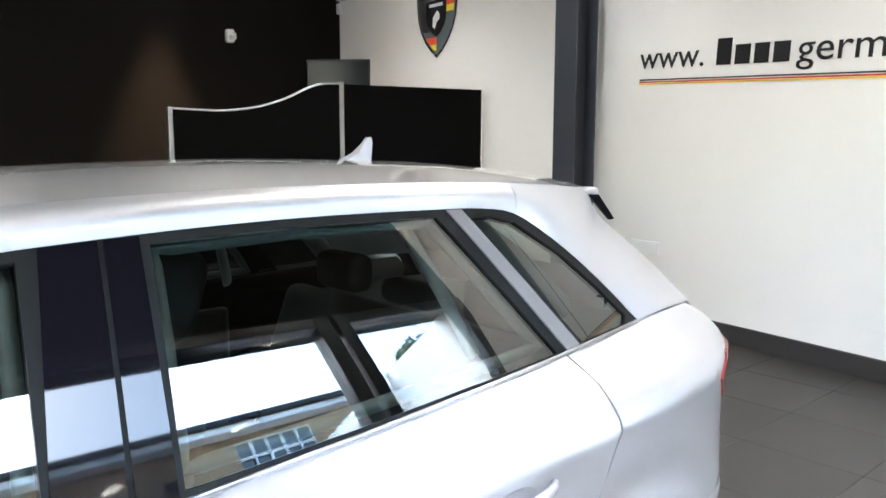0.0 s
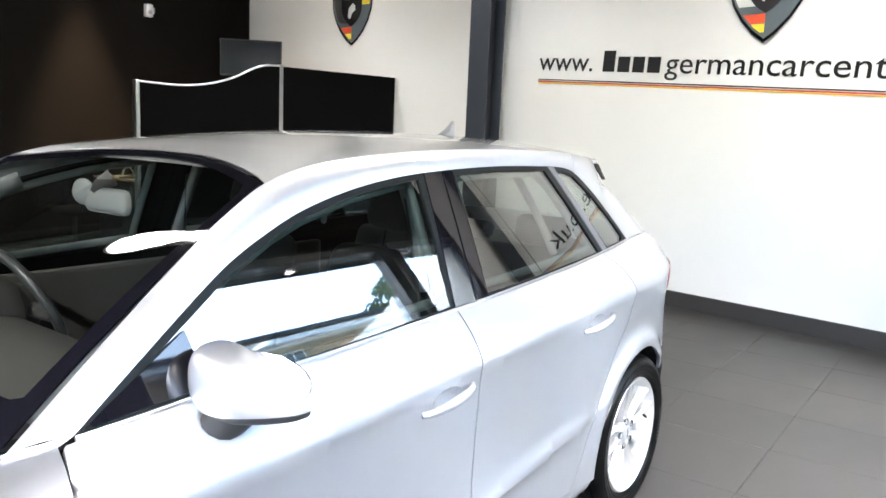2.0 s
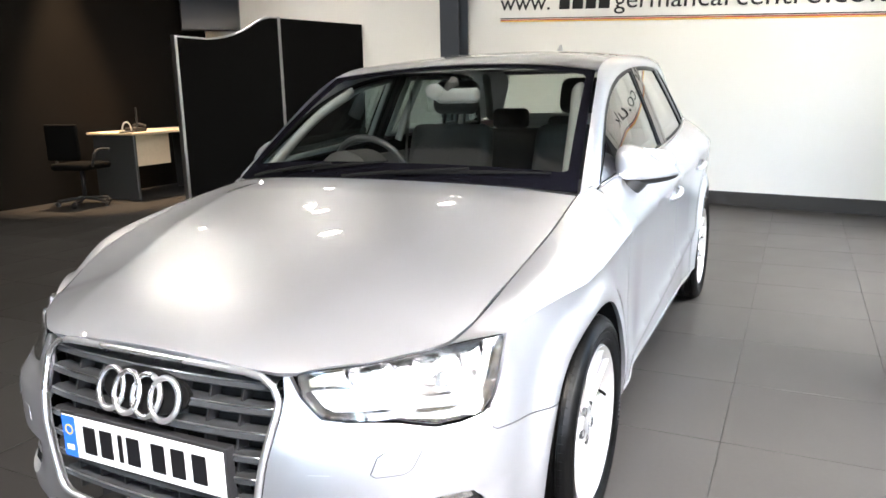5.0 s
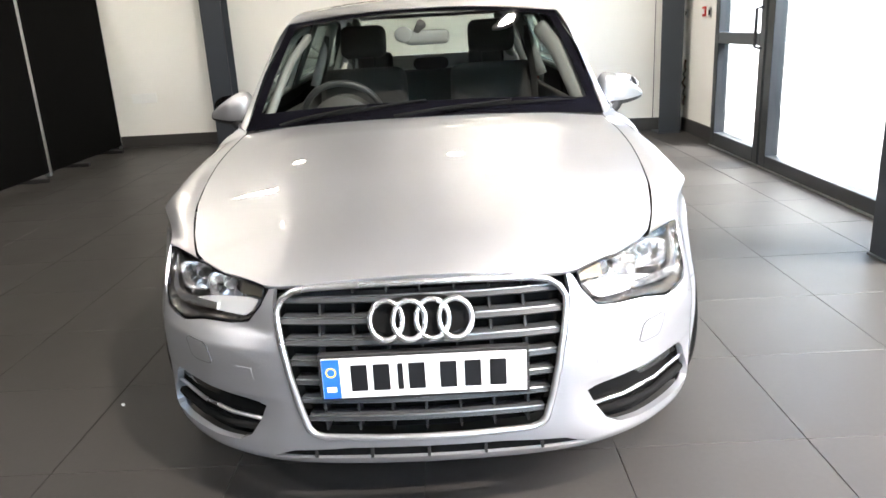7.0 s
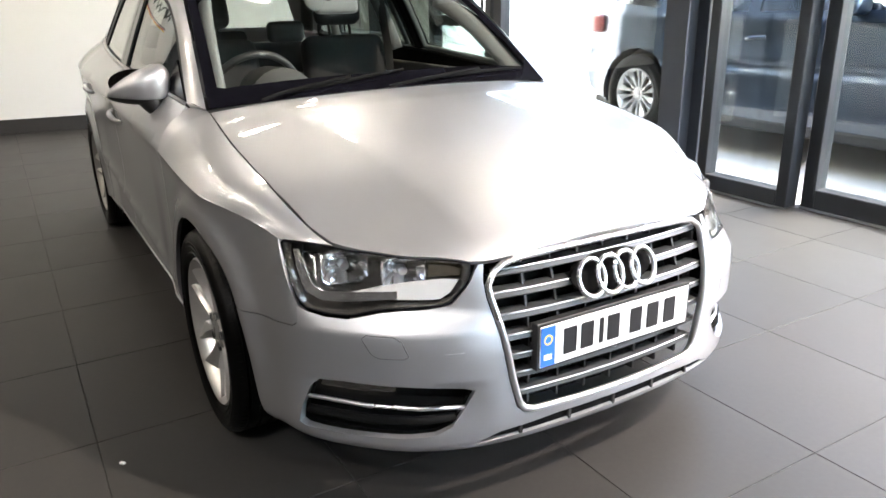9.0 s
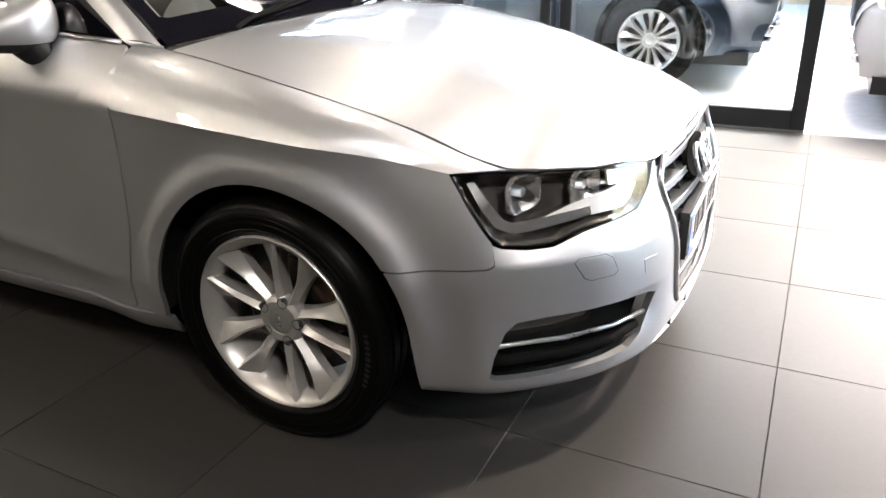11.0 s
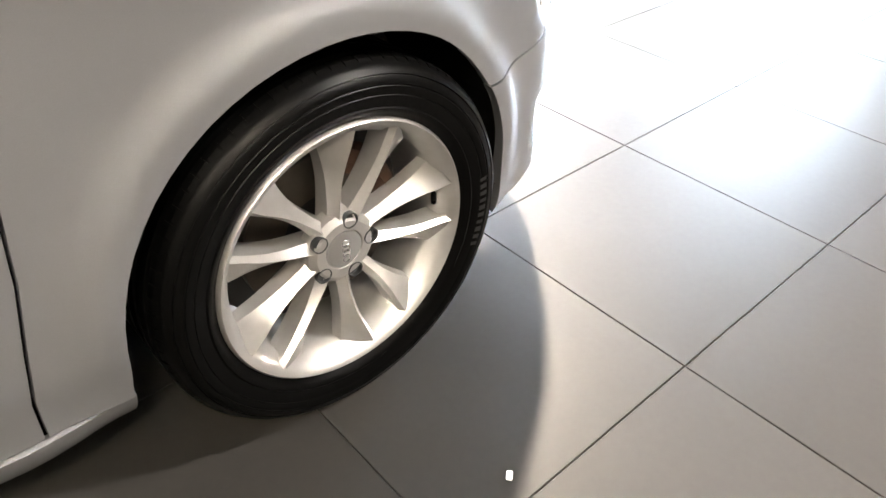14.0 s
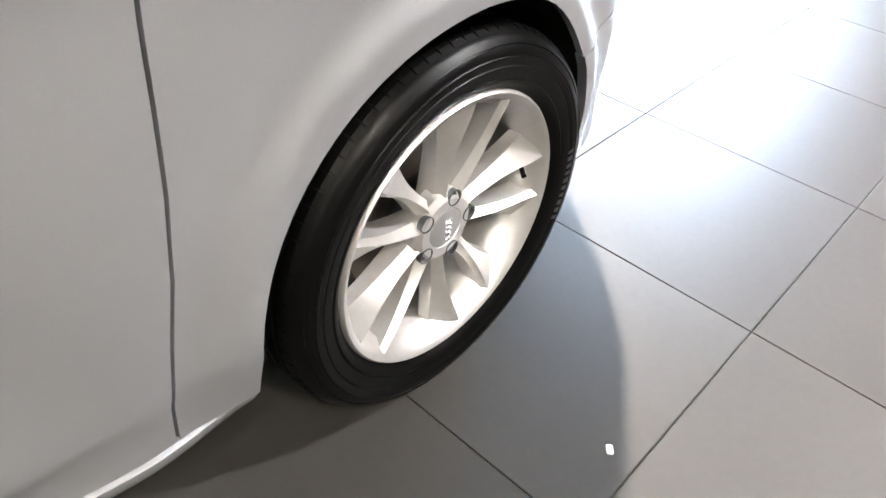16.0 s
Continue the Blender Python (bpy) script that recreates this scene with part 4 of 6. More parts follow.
# headlamps
LAMP = [(0.428, 0.638), (0.472, 0.589), (0.50, 0.581), (0.585, 0.577), (0.63, 0.572), (0.69, 0.5555), (1.92, 0.5555), (1.872, 0.564), (1.847, 0.588), (1.80, 0.655), (1.768, 0.708)]
LAMP = nose(LAMP)
LAMP += [(s, top_at(s).z - 0.0015) for s in np.linspace(s_of_x(1.77), s_of_y(0.42), 16)]
for side in (1, -1):
    lamp = [(side * s, z) for s, z in LAMP]
    head = panel("headlamp", lamp, lens_at, "lens", hatchback, 0.02, 0.0005, thick=0.0, label="clear headlamp lens", flip=CABIN)
    edge_line = np.array(resample(lamp, 0.012))
    panel("lamp_housing", lamp, lambda s, z: lens_at(s, z, 0.003 + 0.062 * smoothstep(0.0, 0.03, float(np.sqrt(((edge_line - (s, z)) ** 2).sum(1).min())))), "lamp_body", head, 0.014, 0.002, thick=0, flip=CABIN)
    rim = [lens_at(s, z, 0.003) for s, z in resample(shrink(lamp, 0.003), 0.02)]
    part("lamp_rim", tube(bmesh.new(), rim, 0.0028, 6, closed=True), "black_gloss", head, smooth=True)
    for yy, zz, r in ((0.712, 0.660, 0.050), (0.585, 0.658, 0.047)):
        p = Vector(lens_at(s_of_y(yy) * side, zz, 0.020))
        d = Vector((1, 0.25 * side, 0.0)).normalized()
        m = Matrix.Translation(p - d * 0.008) @ d.to_track_quat("X", "Z").to_matrix().to_4x4()
        bm = lathe(bmesh.new(), [(0.0, -0.042), (r * 0.32, -0.040), (r * 0.58, -0.033), (r * 0.82, -0.018), (r, 0.0), (r + 0.002, 0.001), (r + 0.002, -0.012)], "x", 20)
        for v in bm.verts:
            k = math.hypot(v.co.y, v.co.z)
            if k > 0.012:
                g = (abs(v.co.y / k) ** 6 + abs(v.co.z / k) ** 6) ** (-1 / 6)
                v.co.y, v.co.z = v.co.y * g * 1.12, v.co.z * g * 0.80
        bmesh.ops.transform(bm, matrix=m, verts=bm.verts)
        bowl = part("reflector_bowl", bm, "bright", head, "faceted bright reflector")
        bm = lathe(bmesh.new(), [(0, -0.006), (0.010, -0.007), (0.0125, -0.012), (0.0125, -0.034), (0, -0.0345)], "x", 16)
        bmesh.ops.transform(bm, matrix=m, verts=bm.verts)
        part("bulb_cap", bm, "satin", bowl, smooth=30)
    strip = nose([(0.60, 0.600), (0.66, 0.592), (0.72, 0.583), (1.90, 0.584), (1.862, 0.604), (1.825, 0.655), (1.80, 0.696), (1.818, 0.698), (1.845, 0.662), (1.88, 0.617), (1.90, 0.606), (0.72, 0.606), (0.66, 0.613), (0.60, 0.618)], side)
    panel("light_strip", strip, lambda s, z: lens_at(s, z, 0.012), "bright", head, 0.012, 0.0, thick=0.014, label="bright running-light strip", flip=CABIN)
    guide = nose([(0.70, 0.606), (0.64, 0.598), (0.50, 0.598), (0.475, 0.612), (0.45, 0.644), (0.50, 0.646), (0.57, 0.640), (0.64, 0.628)], side)
    panel("light_guide", guide, lambda s, z: lens_at(s, z, 0.016), "pearl", head, 0.012, 0.0, thick=0.02, label="white light guide", flip=CABIN)
    block = nose([(0.445, 0.652), (0.475, 0.652), (0.525, 0.65), (0.525, 0.682), (0.47, 0.676), (0.44, 0.668)], side)
    panel("indicator", block, lambda s, z: lens_at(s, z, 0.026), "amber_chrome", head, 0.015, 0.0, thick=0.01, label="pale amber indicator", flip=CABIN)

# dark inner shell behind the gaps
bm = bmesh.new()
rows = []
for i in range(90):
    s = s_of_x(1.83) + (s_of_x(-1.62) - s_of_x(1.83)) * i / 89
    x = plan(s)[0]
    lowz = 0.24
    for cx in (WB, -WB):
        if abs(x - cx) < ARCH + 0.02:
            lowz = HUB + math.sqrt(max((ARCH + 0.02) ** 2 - (x - cx) ** 2, 0)) + 0.004
    rows.append((s, max(lowz, 0.24), belt_z(x) - 0.012))
for side in (1, -1):
    grid = [[bm.verts.new(skin(side * s, z0 + (z1 - z0) * j / 8, 0.03)) for j in range(9)] for s, z0, z1 in rows]
    for i in range(89):
        for j in range(8):
            bm.faces.new((grid[i][j], grid[i + 1][j], grid[i + 1][j + 1], grid[i][j + 1]))
part("inner_shell", bm, "liner", hatchback)
part("underbody", boxed(-1.75, 0.95, -0.58, 0.58, 0.15, 0.24, 0.02), "liner", hatchback)
part("engine_tray", boxed(0.952, 1.9, -0.58, 0.58, 0.195, 0.24, 0.015), "liner", hatchback)
for side in (1, -1):
    part("floor_edge", boxed(-0.90, 0.90, min(side * 0.582, side * 0.80), max(side * 0.582, side * 0.80), 0.165, 0.23, 0.015), "liner", hatchback)
part("engine_cover", boxed(1.0, 1.95, -0.55, 0.55, 0.24, 0.62, 0.03), "plastic", hatchback)

# ---- cabin: windows, roof, pillars ----
DLO_TOP = [(0.845, 0.958), (0.66, 1.083), (0.494, 1.188), (0.37, 1.245), (0.269, 1.282), (0.095, 1.324), (-0.096, 1.352), (-0.33, 1.368), (-0.6, 1.376), (-0.9, 1.374), (-1.08, 1.368), (-1.17, 1.352), (-1.30, 1.272), (-1.42, 1.172), (-1.52, 1.074)]
dlo_top = [tuple(p) for p in spline(DLO_TOP, 4)]
PANES = {
    "front_window": [(0.80, 0.970), (0.65, 1.070), (0.488, 1.172), (0.362, 1.232), (0.262, 1.267), (0.092, 1.309), (-0.10, 1.337), (-0.168, 1.344), (-0.15, 1.018), (0.2, 0.996), (0.5, 0.981)],
    "rear_window": [(-0.325, 1.028), (-0.345, 1.353), (-0.6, 1.361), (-0.925, 1.359), (-1.168, 1.058), (-0.7, 1.040)],
    "quarter_window": [(-1.268, 1.064), (-1.015, 1.353), (-1.09, 1.350), (-1.157, 1.335), (-1.287, 1.255), (-1.398, 1.164), (-1.476, 1.090), (-1.46, 1.072)],
}
SIDE_LINE = spline([(0.935, 0.712, 0.940), (0.75, 0.684, 1.085), (0.55, 0.652, 1.230), (0.43, 0.632, 1.303), (0.347, 0.616, 1.343), (0.22, 0.606, 1.378), (0.0, 0.598, 1.404), (-0.35, 0.590, 1.424), (-0.8, 0.580, 1.429), (-1.1, 0.570, 1.423), (-1.32, 0.552, 1.412), (-1.55, 0.50, 1.392)], 6)
PILLAR_OUT = Vector((-0.2, 0, 1.0))


def on_glass(side, deeper=0.0):
    return lambda x, z: (x, side * (glass_y(x, z) - deeper), z)


def at_fraction(line, n):
    """n points spread evenly along a line."""
    p = np.array(line, float)
    s = np.r_[0, np.cumsum(np.linalg.norm(np.diff(p, axis=0), axis=1))]
    return [tuple(np.interp(s[-1] * i / (n - 1), s, p[:, k]) for k in range(p.shape[1])) for i in range(n)]


for side in (1, -1):
    loop = [(x, belt_z(x) - 0.004) for x in (-1.50, -1.3, -1.0, -0.7, -0.4, -0.1, 0.2, 0.5, 0.8)] + dlo_top
    frame_ob = panel("window_surround", loop, on_glass(side), "window_rubber", hatchback, 0.03, 0.0, holes=list(PANES.values()), thick=0.02, flip=PILLAR_OUT)
    for name, lp in PANES.items():
        pane = panel(name, lp, on_glass(side, 0.006), "glass_car", hatchback, 0.05, -0.004, thick=0, label="green-tinted side window", flip=PILLAR_OUT)
        pane.visible_shadow = False
        if name != "quarter_window":
            ring = [on_glass(side, 0.034)(x, z) for x, z in resample(shrink(lp, 0.012), 0.03)]
            part("inner_frame", tube(bmesh.new(), ring, 0.013, 8, closed=True), "trim_mid", pane, "grey inner door frame", smooth=True)
    for pil in ([(-0.195, 1.360), (-0.272, 1.364), (-0.250, 1.016), (-0.155, 1.010)], [(-0.280, 1.364), (-0.330, 1.366), (-0.315, 1.018), (-0.258, 1.016)]):
        panel("pillar_cover", pil, on_glass(side, -0.004), "black_gloss", frame_ob, 0.03, 0.0, thick=0.006, label="gloss black pillar cover", flip=PILLAR_OUT)
    pil = [(-0.958, 1.372), (-1.0, 1.371), (-1.252, 1.062), (-1.202, 1.058)]
    panel("pillar_cover", pil, on_glass(side, -0.004), "satin_grey", frame_ob, 0.03, 0.0, thick=0.006, label="satin grey door edge trim", flip=PILLAR_OUT)
    strip = [(x, side * (glass_y(x, belt_z(x)) + 0.006), belt_z(x) + 0.004) for x in (0.845, 0.6, 0.3, 0.0, -0.3, -0.6, -0.9, -1.15, -1.35, -1.51)]
    part("belt_strip", tube(bmesh.new(), strip, 0.0075, 8, flat=0.6), "satin", hatchback, "bright strip under the side windows", smooth=True)
    # windscreen pillar and roof rail, then the panel behind the last window
    top = at_fraction([(x, side * (glass_y(x, z) + 0.002), z) for x, z in dlo_top[: 4 * 11 + 1]], 60)
    line = np.array(SIDE_LINE)
    cut = int(np.argmin(np.abs(line[:, 0] + 1.19)))
    rail = at_fraction([(p[0], side * p[1], p[2]) for p in line[: cut + 1]], 60)
    loft("roof_rail", top, rail, "paint", hatchback, 0.010, 8, out=Vector((-0.2, 0, 1.0)))
    corner = at_fraction([(x, side * (glass_y(x, z) + 0.002), z) for x, z in dlo_top[4 * 11 :]], 24)
    back = at_fraction(spline([tuple(rail[-1]), (-1.40, side * 0.540, 1.406), (-1.55, side * 0.497, 1.384), (-1.60, side * 0.492, 1.325), (-1.72, side * 0.56, 1.21), (-1.84, side * 0.638, 1.075)], 6), 24)
    quarter = loft("rear_pillar", corner, back, "paint", hatchback, 0.012, 10, out=Vector((-1.0, 0, 1.0)))
    low = at_fraction([(x, side * (glass_y(x, belt_z(x)) + 0.003), belt_z(x) - 0.002) for x in (-1.52, -1.62, -1.73, -1.84)], 8)
    fill = at_fraction([corner[-1], tuple(np.array(corner[-1]) * 0.5 + np.array(back[-1]) * 0.5 + np.array((0, side * 0.012, 0.004))), back[-1]], 8)
    loft("rear_pillar_foot", low, fill, "paint", quarter, 0.0, 3, out=Vector((-1.5, 0, 0.8)))

# roof
line = np.array(SIDE_LINE)
i0 = int(np.argmin(np.abs(line[:, 0] - 0.347)))
roof_side = at_fraction([tuple(p) for p in line[i0:]], 121)
roof_mid = curve_of([(0.19, 1.388), (0.0, 1.424), (-0.35, 1.460), (-0.8, 1.472), (-1.2, 1.466), (-1.5, 1.445), (-1.66, 1.425)])
bm = bmesh.new()
grid = []
for i, (xs, ys, zs) in enumerate(roof_side):
    xm = 0.19 + (-1.66 - 0.19) * i / 120
    row = []
    for j in range(-12, 13):
        u = j / 12
        x = xm + (xs - xm) * u * u
        row.append(bm.verts.new((x, ys * u, roof_mid(xm) + (zs - roof_mid(xm)) * abs(u) ** 2.3)))
    grid.append(row)
for i in range(120):
    for j in range(24):
        bm.faces.new((grid[i][j], grid[i][j + 1], grid[i + 1][j + 1], grid[i + 1][j]))
bmesh.ops.recalc_face_normals(bm, faces=bm.faces)
if list(bm.faces)[300].normal.z < 0:
    bmesh.ops.reverse_faces(bm, faces=bm.faces)
roof = part("roof", bm, "paint", hatchback, smooth=True)
bm = bmesh.new()
fin = [(-1.09, 0.0), (-1.185, 0.0), (-1.20, 0.054), (-1.195, 0.069), (-1.183, 0.068), (-1.168, 0.050), (-1.145, 0.024), (-1.115, 0.010)]
prism(bm, fin, lambda u, v, d: Vector((u, d - 0.006 + (0 if v > 0.03 else (-0.012 if d < 0.006 else 0.012)), roof_mid(u) - 0.004 + v)), 0.012)
part("aerial_fin", bm, "paint", roof, "small body-coloured aerial fin", smooth=30)


# windscreen: clear glass with a black border, wipers, dark scuttle panel
def screen(u, v):
    foot = Vector((1.055 - 0.115 * u * u, 0.715 * u, 0.978 - 0.036 * u * u))
    head = Vector((0.188 + 0.160 * u * u, 0.616 * u, 1.388 - 0.042 * u * u))
    p = foot.lerp(head, v)
    return p + Vector((0.4, 0, 0.9)) * 0.022 * math.sin(math.pi * v) * (1 - 0.3 * u * u)


SCREEN = [(-1, 0.0), (1, 0.0), (1, 1.0), (-1, 1.0)]
pane_loop = [(-0.93, 0.13), (-0.90, 0.115), (0, 0.10), (0.90, 0.115), (0.93, 0.13), (0.925, 0.90), (0.89, 0.94), (0.4, 0.955), (-0.4, 0.955), (-0.89, 0.94), (-0.925, 0.90)]
border = panel("windscreen_border", [(-0.985, 0.0), (-0.5, 0.0), (0, 0.0), (0.5, 0.0), (0.985, 0.0), (0.985, 0.5), (0.98, 0.985), (0.5, 0.985), (0, 0.985), (-0.5, 0.985), (-0.98, 0.985), (-0.985, 0.5)], screen, "black_gloss", hatchback, 0.06, 0.0, holes=[pane_loop], thick=0.004, flip=Vector((0, 0, 0.8)))
pane = panel("windscreen", pane_loop, screen, "glass_screen", hatchback, 0.08, -0.004, thick=0, lift=-0.001, label="clear laminated windscreen", flip=Vector((0, 0, 0.8)))
pane.visible_shadow = False
bm = bmesh.new()
grid = [[bm.verts.new(Vector(screen(-0.99 + 1.98 * i / 30, 0.0)) + Vector((0.0 + 0.06 * j, 0, -0.006 - 0.03 * j))) for j in range(3)] for i in range(31)]
for i in range(30):
    for j in range(2):
        bm.faces.new((grid[i][j], grid[i + 1][j], grid[i + 1][j + 1], grid[i][j + 1]))
part("scuttle_panel", bm, "plastic", hatchback, "black plastic scuttle panel", smooth=True)
for base, tip, bl in ((-0.62, 0.02, 0.075), (0.10, 0.86, 0.065)):
    arm = empty("wiper")
    arm.parent = hatchback
    p = [Vector(screen(base + (tip - base) * t, 0.02 + bl * t)) + Vector((0.004, 0, 0.009)) for t in (0, 0.25, 0.5, 0.75, 1.0)]
    part("wiper_blade", tube(bmesh.new(), p, [0.004, 0.006, 0.007, 0.006, 0.003], 8), "liner", arm, smooth=True)
    q = [Vector(screen(base - 0.25 if base > 0 else base - 0.15, 0.0)) + Vector((0.05, 0, 0.012)), Vector(screen(base - 0.05, 0.0)) + Vector((0.02, 0, 0.024)), p[2] + Vector((0.004, 0, 0.012))]
    part("wiper_arm", tube(bmesh.new(), spline(q, 6), 0.006, 8), "liner", arm, smooth=True)

# tailgate, rear window, rear bumper
ring_l = [(-1.55, 0.494, 1.38), (-1.60, 0.489, 1.322), (-1.72, 0.557, 1.208), (-1.84, 0.636, 1.072), (-1.90, 0.655, 1.0), (-1.95, 0.65, 0.92), (-2.0, 0.62, 0.80), (-2.0, 0.61, 0.62)]
mid_x = [-1.66, -1.72, -1.84, -1.96, -2.04, -2.08, -2.10, -2.10]
rows_t = at_fraction(spline(ring_l, 5), 24)
mids = [float(np.interp(i, np.linspace(0, 23, 8), mid_x)) for i in range(24)]
for name, a, b, mat in (("rear_screen", 0, 10, "glass_screen"), ("tailgate", 10, 23, "paint")):
    bm = bmesh.new()
    grid = [[bm.verts.new((mids[i] + (rows_t[i][0] - mids[i]) * abs(j / 10) ** 2.2, rows_t[i][1] * j / 10, rows_t[i][2] + (0.012 if i == 0 else 0) * (1 - abs(j / 10)))) for j in range(-10, 11)] for i in range(a, b + 1)]
    for i in range(b - a):
        for j in range(20):
            bm.faces.new((grid[i][j], grid[i][j + 1], grid[i + 1][j + 1], grid[i + 1][j]))
    part(name, bm, mat, hatchback, smooth=True)
bm = bmesh.new()
rows_s = [s_of_x(-1.66) + (PLAN_S[-1] - s_of_x(-1.66)) * i / 20 for i in range(21)]
rows_s = rows_s + [-s for s in rows_s[::-1]]
grid = [[bm.verts.new(skin(s, z, -0.006 if 0.3 < z < 0.6 else 0.006)) for z in (0.22, 0.26, 0.32, 0.42, 0.52, 0.58, 0.61)] for s in rows_s]
for i in range(len(grid) - 1):
    for j in range(6):
        bm.faces.new((grid[i][j], grid[i + 1][j], grid[i + 1][j + 1], grid[i][j + 1]))
bmesh.ops.recalc_face_normals(bm, faces=bm.faces)
part("rear_bumper", bm, "paint", hatchback, smooth=True)
for side in (1, -1):
    bm = bmesh.new()
    prism(bm, [(-1.555, 1.378), (-1.60, 1.376), (-1.655, 1.308), (-1.635, 1.306)], lambda u, v, d: Vector((u, side * (0.492 + 0.2 * (1.37 - v) + d), v)), 0.008)
    part("spoiler_fin", bm, "black_gloss", hatchback, "gloss black fin beside the rear window")
part("roof_spoiler", boxed(-1.62, -1.50, -0.488, 0.488, 1.366, 1.396, 0.013, 3), "paint", hatchback, smooth=30)

# ---- door mirrors ----
for side in (1, -1):
    mir = empty("door_mirror")
    mir.parent = hatchback
    for piece, mat in (("mirror_shell", "paint"), ("mirror_base", "plastic")):
        bm = bmesh.new()
        bmesh.ops.create_uvsphere(bm, u_segments=40, v_segments=28, radius=1.0)
        for v in bm.verts:
            x, y, z = v.co
            sq = lambda a, e: math.copysign(abs(a) ** e, a)
            x, y, z = sq(x, 0.72), sq(y, 0.9), sq(z, 0.72)
            px_ = x * (0.078 if x > 0 else 0.028) * (1 - 0.45 * max(y, 0))
            pz_ = z * (0.060 - 0.031 * y) - 0.024 * y
            v.co = Vector((px_ - 0.035 * y, side * (y * 0.106), pz_))
        lower = piece == "mirror_base"
        cutp = -0.028
        bmesh.ops.bisect_plane(bm, geom=bm.verts[:] + bm.edges[:] + bm.faces[:], plane_co=(0, 0, cutp), plane_no=(0.12, 0, 1), clear_inner=not lower, clear_outer=lower)
        bmesh.ops.transform(bm, matrix=Matrix.Translation((0.565, side * 0.858, 0.990)), verts=bm.verts)
        part(piece, bm, mat, mir, smooth=True)
    bm = bmesh.new()
    stem = [(0.625, side * 0.775, 0.898), (0.615, side * 0.80, 0.910), (0.60, side * 0.822, 0.938), (0.585, side * 0.838, 0.972)]
    tube(bm, spline(stem, 5), [0.028 + 0.0018 * k for k in range(16)], 12, flat=0.8)
    part("mirror_stem", bm, "plastic", mir, smooth=True)
    bm = bmesh.new()
    prism(bm, [(0.09 * math.cos(t) * 1.0, 0.05 * math.sin(t)) for t in (2 * math.pi * k / 24 for k in range(24))], lambda u, v, d: Vector((0.542 - 0.3 * u + d, side * (0.862 + u), 1.006 + v)), 0.003)
    part("mirror_glass", bm, "chrome", mir, "mirror glass")
    tri_loop = [(0.835, 0.962), (0.62, 1.085), (0.60, 0.984)]
    panel("mirror_triangle", tri_loop, on_glass(side, -0.006), "black_gloss", mir, 0.03, 0, thick=0.01, flip=PILLAR_OUT)

# ---- cabin furniture ----
part("cabin_floor", boxed(-1.8, 0.95, -0.66, 0.66, 0.25, 0.30), "trim_dark", hatchback)
bm = bmesh.new()
sec = [(0.98, 0.93), (0.80, 0.955), (0.62, 0.945), (0.50, 0.915), (0.45, 0.87), (0.47, 0.80), (0.55, 0.70), (0.62, 0.45), (0.98, 0.45)]
prism(bm, sec, lambda u, v, d: Vector((u, d - 0.66, v)), 1.32)
part("dashboard", bm, "trim_dark", hatchback, smooth=40)
part("binnacle", lathe(bmesh.new(), [(0.0, 0.47), (0.10, 0.47), (0.135, 0.52), (0.14, 0.70), (0.0, 0.76)], "x", 24, (0, -0.36, 0.90)), "trim_dark", hatchback, smooth=40)
part("centre_console", boxed(-0.35, 0.6, -0.11, 0.11, 0.30, 0.56, 0.03), "trim_dark", hatchback)
wheel = empty("steering_wheel")
wheel.parent = hatchback
mw = look((0.42, -0.385, 0.915), (0.42 - 0.9, -0.385, 0.915 + 0.42))
bm = bmesh.new()
tube(bm, [mw @ Vector((0.182 * math.cos(t), 0.182 * math.sin(t), 0)) for t in (2 * math.pi * k / 40 for k in range(40))], 0.015, 10, closed=True)
part("steering_rim", bm, "grey_plastic", wheel, smooth=True)
bm = lathe(bmesh.new(), [(0, -0.02), (0.06, -0.02), (0.075, 0.0), (0.07, 0.03), (0, 0.035)], "z", 24)
for a in (0, 180, 270):
    t = math.radians(a)
    tube(bm, [(0.05 * math.cos(t), 0.05 * math.sin(t), 0.01), (0.18 * math.cos(t), 0.18 * math.sin(t), 0.0)], 0.014, 8, flat=1.6)
bmesh.ops.transform(bm, matrix=mw, verts=bm.verts)
part("steering_hub", bm, "trim_dark", wheel, smooth=40)


def car_seat(x, y, parent):
    ob = empty("front_seat")
    ob.parent = parent
    part("seat_cushion", boxed(x - 0.25, x + 0.27, y - 0.25, y + 0.25, 0.38, 0.56, 0.06, 4), "seat", ob, smooth=50)
    bm = boxed(-0.07, 0.07, -0.25, 0.25, 0, 0.62, 0.06, 4)
    for v in bm.verts:
        v.co.y *= 1 - 0.25 * max(0, v.co.z - 0.35)
    bmesh.ops.transform(bm, matrix=pose(x - 0.22, y, 0.5, 0, -17, 0), verts=bm.verts)
    part("seat_back", bm, "seat", ob, smooth=50)
    bm = boxed(-0.05, 0.05, -0.13, 0.13, 0.68, 0.86, 0.045, 4)
    tube(bm, [(0, -0.06, 0.58), (0, -0.06, 0.72)], 0.008, 8)
    tube(bm, [(0, 0.06, 0.58), (0, 0.06, 0.72)], 0.008, 8)
    bmesh.ops.transform(bm, matrix=pose(x - 0.22, y, 0.5, 0, -17, 0), verts=bm.verts)
    part("headrest", bm, "seat", ob, smooth=50)


